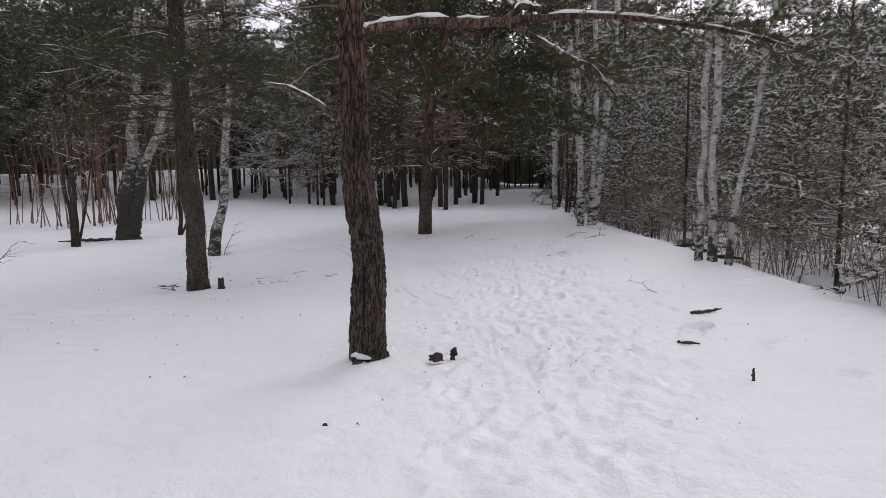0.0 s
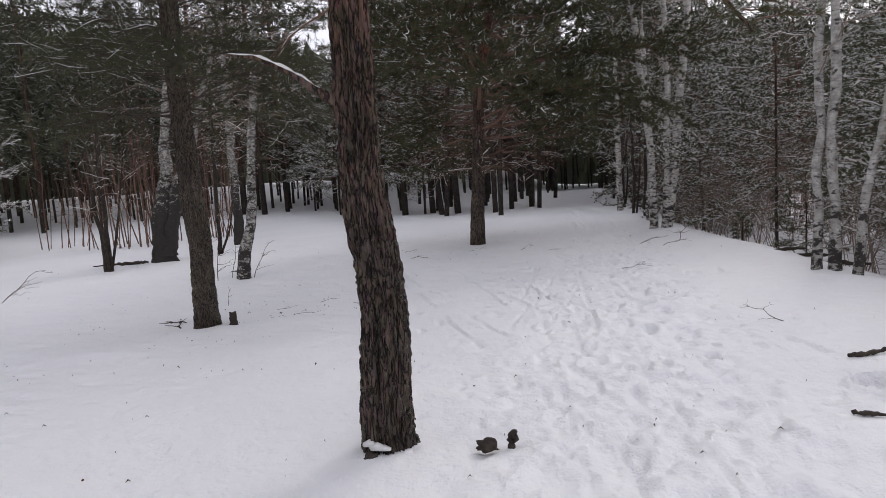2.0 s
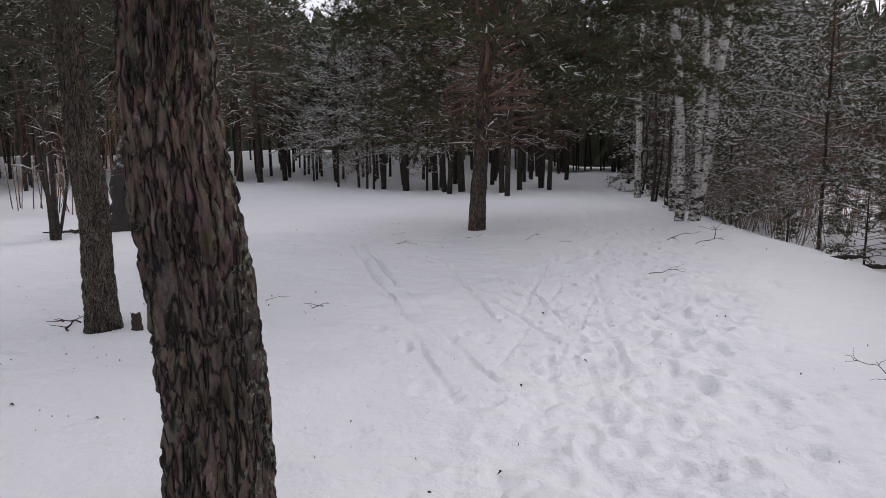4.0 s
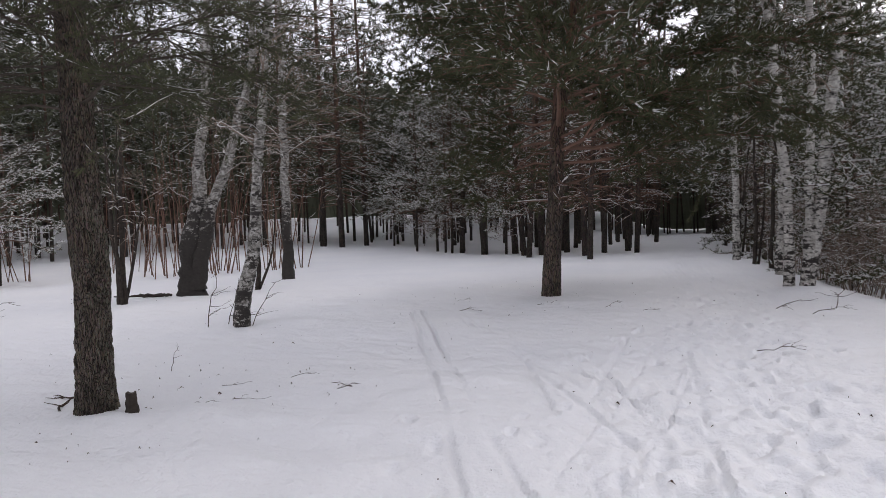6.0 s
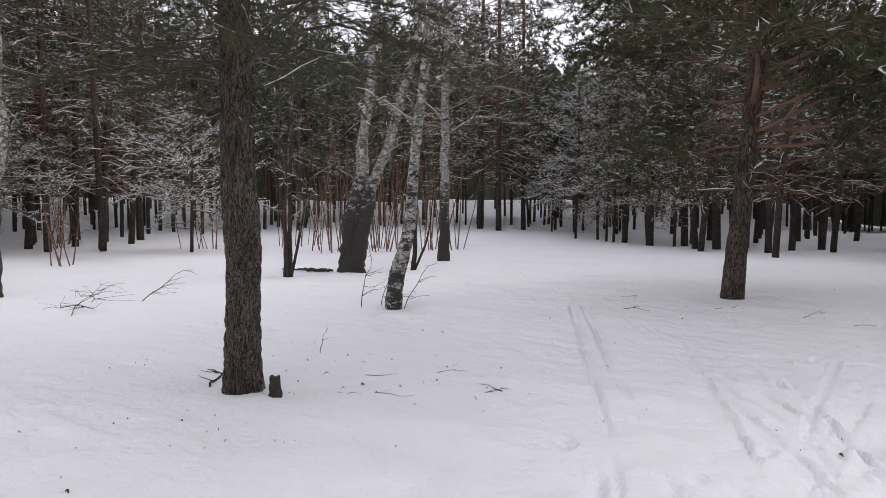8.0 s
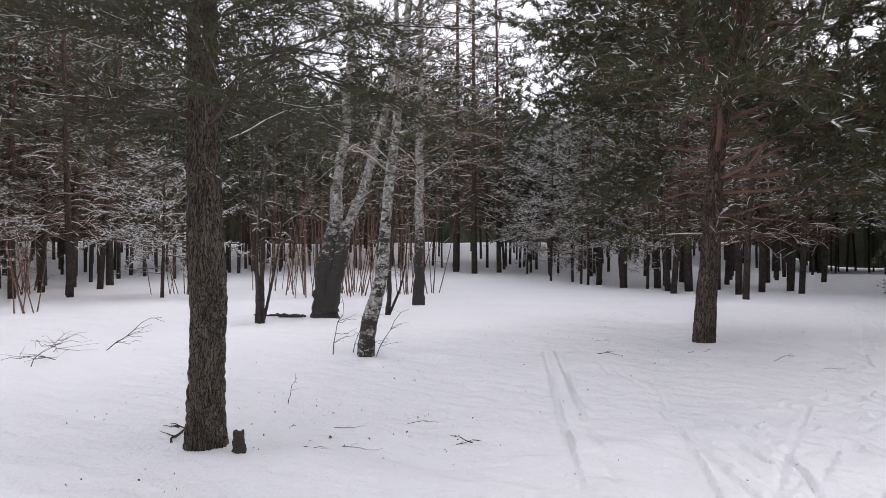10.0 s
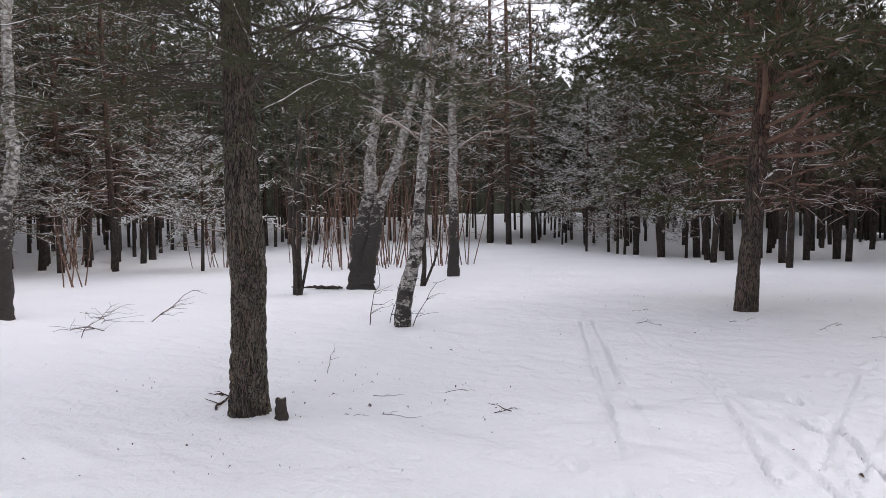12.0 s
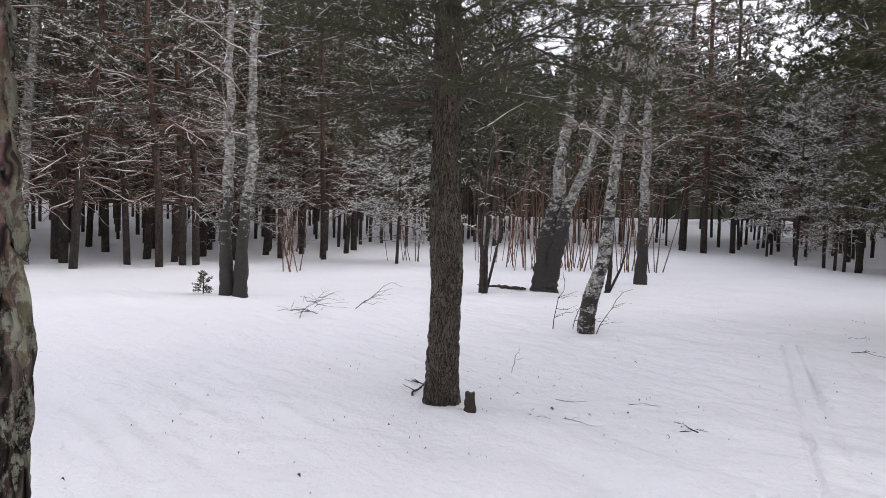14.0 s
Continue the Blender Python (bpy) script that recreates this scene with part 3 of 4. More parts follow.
def branch_part(owner, name, pts, radii, bark, needles=(), seed=1, label=""):
    """A single large limb with snow on its top; needles: (count, reach) of live twigs along its outer half."""
    rng = np.random.default_rng(seed)
    s, w, g, t = Soup(), Soup(), Soup(), Soup()
    pts, radii = np.asarray(pts, float), np.asarray(radii, float)
    u = np.linspace(0, len(pts) - 1, 4 * len(pts))
    k = np.arange(len(pts))
    line = np.stack([np.interp(u, k, pts[:, c]) for c in range(3)], -1)
    line[1:-1] = 0.5 * line[1:-1] + 0.25 * (line[:-2] + line[2:])
    rr = np.interp(u, k, radii) * rng.uniform(0.9, 1.1, len(u))
    line[1:-1] += rng.normal(0, 0.12, (len(u) - 2, 3)) * rr[1:-1, None]
    s.tube(line, rr, 9)
    ob = part(name, s, bark, owner, label)
    for q in range(5):
        snow_on(w, line[2:], rr[2:], rng, 5, 0.75)
    if needles:
        n, reach = needles
        tp, td = [], []
        for j in range(n):
            i = rng.integers(len(line) // 3, len(line) - 1)
            d = line[i + 1] - line[i]
            az = math.atan2(d[1], d[0]) + rng.normal(0, 0.8)
            tw = limb_line(line[i], az, reach * rng.uniform(0.35, 1), rng.normal(0.0, 0.35), rng.uniform(-0.2, 0.5), 0.2, 4, rng)
            t.tube(tw, np.linspace(0.006, 0.0025, 5), 3, False)
            if rng.random() < 0.5:
                snow_on(w, tw, np.linspace(0.008, 0.004, 5), rng, 3)
            m = max(3, int(reach / 0.05))
            f = rng.uniform(0.3, 0.999, m) * 4
            q = f.astype(int)
            tp.append(tw[q] + (f - q)[:, None] * (tw[q + 1] - tw[q]))
            td.append((tw[q + 1] - tw[q]) / (np.linalg.norm(tw[q + 1] - tw[q], axis=1)[:, None] + 1e-9) + np.array((0, 0, 0.3)))
        tp, td = np.concatenate(tp), np.concatenate(td)
        g.blades(tp, td, 12, 0.06, 0.005, 0.6, rng)
        pick = rng.random(len(tp)) < 0.16
        w.blades(tp[pick] + np.array((0, 0, 0.02)), td[pick], 4, 0.05, 0.016, 0.6, rng)
        part("twigwork", t, TWIG, ob, kind="stuff")
        part("needles", g, NEEDLES, ob, smooth=False, kind="stuff")
    part("snow_load", w, SNOW_LOAD, ob, "snow lying along the limb", smooth=False, kind="stuff")
    return ob


branch_part(near_pine, "limb", [(-0.03, 0, 2.8), (0.18, -0.02, 2.86), (0.5, -0.03, 2.9), (0.9, -0.03, 2.88), (1.3, -0.05, 2.86)], [0.06, 0.045, 0.042, 0.04, 0.036], BARK_NEAR, (), 2)
branch_part(near_pine, "limb", [(1.26, -0.05, 2.87), (1.4, -0.07, 2.98), (1.55, -0.1, 2.94)], [0.035, 0.03, 0.022], BARK_NEAR, (), 3, "broken hooked limb end")
branch_part(near_pine, "limb", [(1.28, -0.05, 2.86), (1.5, -0.1, 2.72), (1.75, -0.15, 2.55), (1.95, -0.2, 2.46), (2.1, -0.22, 2.25)], [0.032, 0.026, 0.02, 0.014, 0.008], BARK_NEAR, (16, 0.5), 4)
branch_part(near_pine, "limb", [(1.28, -0.05, 2.87), (1.8, -0.3, 2.84), (2.3, -0.5, 2.74), (2.9, -0.6, 2.6), (3.4, -0.6, 2.45)], [0.034, 0.026, 0.02, 0.014, 0.008], BARK_NEAR, (60, 0.75), 5)
branch_part(near_pine, "limb", [(-0.09, -0.03, 2.12), (-0.2, -0.06, 2.17), (-0.36, -0.1, 2.3), (-0.54, -0.13, 2.4), (-0.71, -0.15, 2.43)], [0.045, 0.026, 0.016, 0.012, 0.006], BARK_NEAR, (), 6, "dead snapped side branch")

# the second pine with its grey bark
S_SPINE = [(0, 0, 0), (0.005, 0, 0.6), (0.03, 0, 1.07), (0.015, 0, 1.3), (-0.02, 0, 1.67), (-0.05, 0, 3.4), (-0.02, 0.05, 6), (0.1, 0.1, 10), (0.1, 0.1, 13.5)]
S_RAD = [0.148, 0.132, 0.13, 0.137, 0.129, 0.108, 0.1, 0.06, 0.02]
second_pine = pine("pine_tree", at(-3.63, 9.37, 0.02), "upright grey-brown pine with flaking bark beside a stump", 12, S_SPINE, S_RAD, BARK_GREY,
                   dead=(26, 2.2, 4.0, 1.7), live=(28, 5.0, 13.0, 2.7), needle=(0.065, 0.0055, 9), tuft_gap=0.055, snowiness=0.07, single=True, thick=0.0042, slim=0.002, wood_mat=GREY_TWIG,
                   trunk=barked_trunk(S_SPINE, S_RAD, 84, 0.022, 0.022, 2, lambda t, z: 1 + 0.16 * math.exp(-max(z, 0) / 0.08) * (0.8 + 0.4 * math.sin(4 * t)), 3.9, 8.0), twigs=12,
                   extra=[(2.45 + 0.045 * j, 2.4 * j + 0.7, 1.3 + 1.3 * ((j * 37) % 11) / 11, 0.45 - 0.35 * ((j * 17) % 7) / 7, 0.5, True) for j in range(64)])

# the forked pine in the middle of the clearing
M_SPINE = [(0, 0, 0), (0.06, 0, 1.0), (0.14, 0, 1.9), (0.22, 0, 3.2), (0.34, 0, 4.2), (0.6, 0, 5.2), (0.8, 0, 7.0), (0.9, 0, 14.5)]
M_RAD = [0.2, 0.165, 0.15, 0.14, 0.15, 0.11, 0.09, 0.02]
mid_pine = pine("pine_tree", at(-0.9, 17.75, 0.03), "forked reddish pine with broad dark snowy crown", 13, M_SPINE, M_RAD, BARK_RED,
                dead=(14, 1.8, 3.4, 1.7), live=(125, 2.6, 14.2, 5.2), needle=(0.11, 0.018, 9), tuft_gap=0.055, snowiness=0.11, single=True, thick=0.007, slim=0.004, snow_r=0.009,
                trunk=barked_trunk(M_SPINE, M_RAD, 40, 0.05, 0.012, 3, None, 5.0), twigs=6,
                extra=((1.9, 2.9, 1.9, 0.1, 0.3, True), (2.6, 3.3, 2.6, 0.2, 0.5, True), (3.3, 2.8, 3.2, 0.1, 0.3, True), (2.2, 0.2, 2.4, 0.25, 0.1, False)))
branch_part(mid_pine, "stub", [(0.15, -0.05, 2.0), (0.34, -0.12, 2.2), (0.48, -0.15, 2.36)], [0.07, 0.055, 0.045], BARK_GREY, (), 8, "broken branch stub")
branch_part(mid_pine, "second_stem", [(0.3, 0, 4.1), (0.08, 0.02, 4.7), (-0.02, 0.03, 5.6), (0.0, 0.03, 7.5), (0.1, 0, 11)], [0.11, 0.1, 0.085, 0.07, 0.02], BARK_RED, (50, 1.4), 9, "left fork of the reddish trunk")

# birches
leaf_off_tree("birch_tree", at(-5.2, 13.65), "leaning white birch with black patches and bare twigs", "tree", 31,
              [([(0, 0, 0), (0.07, 0, 0.58), (0.28, 0, 1.1), (0.35, 0, 1.8), (0.45, 0, 2.6), (0.6, 0, 3.6), (0.8, 0.1, 6), (0.9, 0.1, 9)], [0.12, 0.112, 0.095, 0.085, 0.075, 0.065, 0.04, 0.01])], BIRCH_GREY, 34, 2.0, 9)
leaf_off_tree("birch_tree", at(-9.6, 18.1), "old birch with dark swollen base and two trunks", "tree", 32,
              [([(-0.02, 0, 0), (-0.05, 0, 0.5), (-0.02, 0, 1.0), (0.08, 0, 1.65), (0.29, 0, 2.4), (0.36, 0, 3.1), (0.6, 0, 4.5), (0.8, 0, 7), (0.8, 0, 11)], [0.3, 0.28, 0.28, 0.24, 0.17, 0.13, 0.11, 0.08, 0.02]),
               ([(0.12, 0, 0.2), (0.3, 0.02, 1.0), (0.46, 0, 1.65), (0.6, 0, 2.07), (0.96, 0, 2.8), (1.2, 0, 3.4), (1.49, 0, 4.0), (1.9, 0, 5.5), (2.3, 0, 9)], [0.22, 0.2, 0.17, 0.14, 0.125, 0.115, 0.1, 0.07, 0.015])], BIRCH_OLD, 24, 2.2, 8)
leaf_off_tree("birch_tree", at(-9.4, 22.25), "upright birch with dark base and bare crown", "tree", 33,
              [([(0.02, 0, 0), (-0.05, 0, 0.5), (0, 0, 2), (0.05, 0, 5), (0.1, 0, 12)], [0.19, 0.16, 0.135, 0.11, 0.02])], BIRCH_OLD, 44, 3.6, 11)
leaf_off_tree("birch_tree", at(-8.85, 19.7), "slim dark young birch with crooked side shoot", "tree", 34,
              [([(0, 0, 0), (0.08, 0, 0.8), (0.12, 0, 2.5), (0.3, 0, 6)], [0.06, 0.055, 0.045, 0.01]), ([(0.05, 0, 0), (0.35, 0.1, 0.7), (0.5, 0.1, 1.2), (0.6, 0.1, 2.4)], [0.035, 0.03, 0.02, 0.006])], DARK_WOOD, 9, 1.2)
leaf_off_tree("birch_tree", at(-12.35, 11.2), "pair of mottled birch trunks growing from one base", "tree", 35,
              [([(-0.12, -0.1, 0), (-0.12, -0.1, 0.8), (-0.16, -0.1, 3), (-0.2, 0, 10)], [0.15, 0.125, 0.1, 0.02]), ([(0.1, 0.08, 0), (0.18, 0.1, 1), (0.3, 0.2, 3), (0.45, 0.3, 10)], [0.15, 0.12, 0.1, 0.02])], BIRCH_OLD, 24, 2.3, 7)
leaf_off_tree("birch_tree", at(-22.4, 8.8), "tall pale birch at the edge of the wood", "tree", 42,
              [([(0, 0, 0), (-0.1, 0.05, 3), (-0.05, 0.3, 7), (0, 0.3, 14)], [0.2, 0.16, 0.12, 0.02])], BIRCH_GREY, 26, 2.4, 7)
leaf_off_tree("birch_tree", at(3.9, 19.3), "clump of three tall white birch trunks at the bank", "tree", 36,
              [([(-0.2, 0.1, 0), (-0.22, 0.1, 1.5), (-0.3, 0.1, 3), (-0.5, 0.1, 5.5), (-0.6, 0, 11)], [0.105, 0.092, 0.085, 0.075, 0.015]),
               ([(0.05, -0.05, 0), (0.15, 0, 1.5), (0.25, 0, 3.2), (0.2, 0, 5.6), (0.3, 0, 11)], [0.1, 0.085, 0.075, 0.065, 0.015]),
               ([(0.12, 0.05, 0), (0.3, 0, 1.5), (0.5, 0, 3.2), (0.78, 0, 5.6), (1.3, 0, 11.5)], [0.125, 0.11, 0.1, 0.085, 0.015])], BIRCH, 20, 1.9, 7, sides=10)
leaf_off_tree("birch_tree", at(4.05, 21.9), "slender birch trunk on the bank edge", "tree", 37, [([(0, 0, 0), (0.05, 0, 3), (-0.1, 0, 9)], [0.1, 0.085, 0.01])], BIRCH, 14, 1.6)
leaf_off_tree("birch_tree", at(4.0, 28.0), "slender pale birch further along the trail", "tree", 38, [([(0, 0, 0), (0.02, 0, 3), (0.1, 0, 10)], [0.12, 0.1, 0.01])], BIRCH, 16, 1.8)
leaf_off_tree("birch_tree", at(4.62, 11.55), "twin birch trunks at the bank edge", "tree", 39,
              [([(-0.14, 0.1, 0), (-0.12, 0.1, 1.5), (-0.05, 0.1, 4), (-0.1, 0.1, 9)], [0.064, 0.056, 0.05, 0.01]), ([(0.06, 0, 0), (0.07, 0, 1.5), (0.1, 0, 3.5), (0.1, 0, 10)], [0.076, 0.066, 0.058, 0.01])], BIRCH_PALE, 18, 1.9, 7)
leaf_off_tree("birch_tree", at(4.85, 11.3), "thin birch leaning out over the bank", "tree", 40,
              [([(0, 0, 0), (0.15, 0, 1.2), (0.42, 0, 2.6), (0.9, 0, 6)], [0.064, 0.052, 0.044, 0.01])], BIRCH_PALE, 10, 1.6)
leaf_off_tree("alder_bush", at(-10.1, 16.4, 0.02), "dark several-stemmed leafless bush in the snow", "bush", 41,
              [([(-0.05, 0, 0), (-0.15, 0, 1.5), (-0.25, 0, 4.5)], [0.06, 0.05, 0.01]), ([(0.06, 0, 0), (0.05, 0, 1.5), (0.15, 0.1, 5.2)], [0.065, 0.05, 0.01]), ([(0.0, 0.1, 0), (0.3, 0.1, 1.0), (0.7, 0.2, 3.2)], [0.04, 0.03, 0.008]), ([(0.1, -0.1, 0), (0.1, -0.2, 1.4), (0.3, -0.2, 3.9)], [0.035, 0.03, 0.008])], DARK_WOOD, 9, 1.4)


# ---- the pine plantation round the clearing ----
EDGE = [(-20, -6), (-20, 5), (-20.5, 12), (-23, 19), (-28, 25), (-29.5, 33), (-26, 40), (-18, 45.5), (-11.5, 45), (-9.5, 36.5), (-4, 32.5), (-0.5, 29), (0.9, 34), (1.6, 45), (2.8, 60), (6, 100), (-110, 100), (-110, -6)]


RIGHT_EDGE = [(6.9, 33), (7.4, 53), (11.5, 95), (4, 103), (4, 112), (80, 112), (80, 20), (62, 20), (44, 42), (24, 52), (13, 42)]


def inside(x, y, poly):
    odd = False
    for (x0, y0), (x1, y1) in zip(poly, poly[1:] + poly[:1]):
        if (y0 > y) != (y1 > y) and x < (x1 - x0) * (y - y0) / (y1 - y0) + x0:
            odd = not odd
    return odd


def young_stand(x, y):
    """True in the lower, younger growth where the wood opens to the sky."""
    return -22.0 < math.degrees(math.atan2(x - 0.4, y - 6)) < -15.5 and math.hypot(x - 0.4, y - 6) > 30


def plantation():
    rng = np.random.default_rng(5)
    protos = []
    # measured trunks along the forest edge
    spots = [(-29.0, 20.1), (-24.3, 20.45), (-28.7, 25.0), (-8.4, 37.1), (-7.9, 37.3), (-6.4, 36.0), (-3.7, 33.0), (-3.3, 34.5), (-0.85, 29.6), (-0.55, 35.5),
             (0.55, 40.2), (0.9, 35.2), (2.2, 47.5), (-21.7, 11.6), (-20.4, 12.2), (-21.2, 13.2), (-21.1, 13.6), (-22.8, 19.6), (-4.1, 34.2), (-1.3, 33.4), (0.5, 37.1), (-17.6, 43.0), (-19.6, 44.2), (-16.9, 45.4), (-21.6, 42.6)]
    far = []
    gap = 2.6
    for i in range(-45, 6):
        for j in range(-3, 40):
            x, y = i * gap + rng.normal(0, 0.45), j * gap + rng.normal(0, 0.45)
            if not inside(x, y, EDGE):
                continue
            d = math.hypot(x - 0.4, y - 6)
            if any(math.hypot(x - a, y - b) < 1.3 for a, b in spots + [(-22.4, 8.8)]):
                continue
            if d < 37 and y > 2:
                spots.append((x, y))
            elif d < 80 and y > -2 and rng.random() < (0.8 if d < 60 else 0.55):
                far.append((x, y, d))
    for j in range(36):
        y = 33 + 1.5 * j
        for q in range(1 + (j % 3 == 0)):
            far.append((float(trail(y)) + 2.7 + 2.6 * q + rng.normal(0, 0.4), y + rng.normal(0, 0.5), y))
    for q in range(46):
        x, y = rng.uniform(1.5, 24), rng.uniform(66, 83)
        far.append((x, y, math.hypot(x, y - 6)))
    for q in range(300):
        x, y = rng.uniform(3, 80), rng.uniform(20, 112)
        if inside(x, y, RIGHT_EDGE):
            far.append((x, y, math.hypot(x, y - 6)))
    spots = sorted(spots, key=lambda p: math.hypot(p[0], p[1] - 6))
    for x, y in spots[290:]:
        far.append((x, y, math.hypot(x - 0.4, y - 6)))
    spots = spots[:290]
    for k in range(7):
        x, y = spots[k]
        h = rng.uniform(16.5, 19.5)
        lean = rng.normal(0, 0.25, 2)
        spine = [(0, 0, 0), (lean[0] * 0.2, lean[1] * 0.2, 2.5), (lean[0] * 0.3, lean[1], 7), (lean[0], lean[1], h)]
        r = rng.uniform(0.095, 0.14)
        protos.append(pine("pine_tree", at(x, y), "tall slim plantation pine with dead lower branches", 100 + k, spine, [r * 1.15, r, r * 0.75, 0.02], BARK_FAR,
                           dead=(42, 1.9, 6.0, 2.2), live=(58, 4.3 - 0.35 * (k % 4), h - 0.2, 2.9), needle=(0.15, 0.036, 4), tuft_gap=0.14, snowiness=0.3, segs=2, slim=0.006, snow_r=0.018, group="plantation pines", sides=7, twigs=2, needle_mat=NEEDLES_FAR_LIFTED))
    for x, y in spots[7:]:
        p = protos[rng.integers(len(protos))]
        size = rng.uniform(0.98, 1.28) * (0.5 if young_stand(x, y) else 1.25 if math.hypot(x, y - 6) > 33 and x < -13 else 1.0)
        copy_thing(p, pose(*at(x, y), 0, 0, rng.uniform(0, 360)) @ Matrix.Scale(size, 4))
    # unseen pines added behind the start of the walk to shade the near snow
    for x, y in ((-4.2, -3.4), (-1.6, -5.2), (-7.5, -2.6), (3.6, -4.0), (6.8, -5.5), (0.9, -8.0), (-4.6, -7.4), (-10.4, -5.0), (4.4, -8.8), (9.5, -3.0)):
        copy_thing(protos[rng.integers(len(protos))], pose(*at(x, y), 0, 0, rng.uniform(0, 360)) @ Matrix.Scale(rng.uniform(0.98, 1.2), 4))
    woods = thing("far_woods", (0, 0, 0), "dense dark pine wood beyond the clearing", "woods", kind="stuff")
    tr, gr, wh = Soup(), Soup(), Soup()
    for x, y, d in far:
        z = float(land(x, y)) - 0.1
        h, r = rng.uniform(14, 18.5) * (0.62 if young_stand(x, y) else 1.0), rng.uniform(0.08, 0.135)
        tr.tube([(x, y, z), (x + rng.normal(0, 0.15), y, z + 5), (x, y, z + h)], [r, r * 0.85, 0.02], 5, False)
        n = (210 if x < -10 else 150) if d < 58 else 95
        f = rng.random(n) ** 0.8
        low = 4.6 if abs(x - float(trail(y))) < 10 else (3.0 if d > 60 else 3.8)
        a, rad = rng.uniform(0, 6.28, n), (0.4 + 2.6 * (1 - f * 0.75)) * np.sqrt(rng.random(n))
        p = np.stack((x + rad * np.cos(a), y + rad * np.sin(a), z + low + (h - low) * f), -1)
        dirs = np.stack((np.cos(a), np.sin(a), 0.2 + 0 * a), -1)
        gr.blades(p, dirs, *((5, 0.45, 0.13) if d < 58 else (4, 0.75, 0.25)), 0.7, rng)
        pick = rng.random(n) < 0.6
        wh.blades(p[pick], dirs[pick] * np.array((1, 1, 0.2)), 2, 0.6, 0.045, 0.4, rng)
    part("trunks", tr, BARK_FAR, woods)["kind"] = "stuff"
    part("needles", gr, NEEDLES_FAR_LIFTED, woods, smooth=False)["kind"] = "stuff"
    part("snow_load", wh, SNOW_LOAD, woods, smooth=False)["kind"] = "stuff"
    return protos


PROTOS = plantation()


def distance():
    # the closed wood behind everything, 80 m and more away
    s = Soup()
    rng = np.random.default_rng(44)
    n, m = 700, 9
    ang = np.linspace(radians(-20), radians(205), n)
    rad = 83 + 2.5 * lattice(ang * 80, ang * 0, 2.0, 40)
    x, y = rad * np.cos(ang), 6 + rad * np.sin(ang)
    z0 = land(x, y)
    top = 19.0 + 2.0 * lattice(ang * 80, ang * 0 + 9, 6.0, 41) + 1.6 * lattice(ang * 80, ang * 0 + 5, 0.45, 42)
    verts = []
    for k in range(m):
        f = k / (m - 1)
        r = rad + 1.2 * lattice(ang * 80, ang * 0 + 3 * k, 0.8, 50 + k) + 2.5 * f
        verts.append(np.stack((r * np.cos(ang), 6 + r * np.sin(ang), z0 + 0.1 + (top - 0.1) * f), -1))
    s.add(np.concatenate(verts), [(k * n + j, k * n + j + 1, (k + 1) * n + j + 1, (k + 1) * n + j) for k in range(m - 1) for j in range(n - 1)])
    tagged(new("backdrop", s.mesh("backdrop", NEEDLES_FAR_LIFTED, False)), "dark closed pine wood in the distance", "woods", kind="structure")


distance()


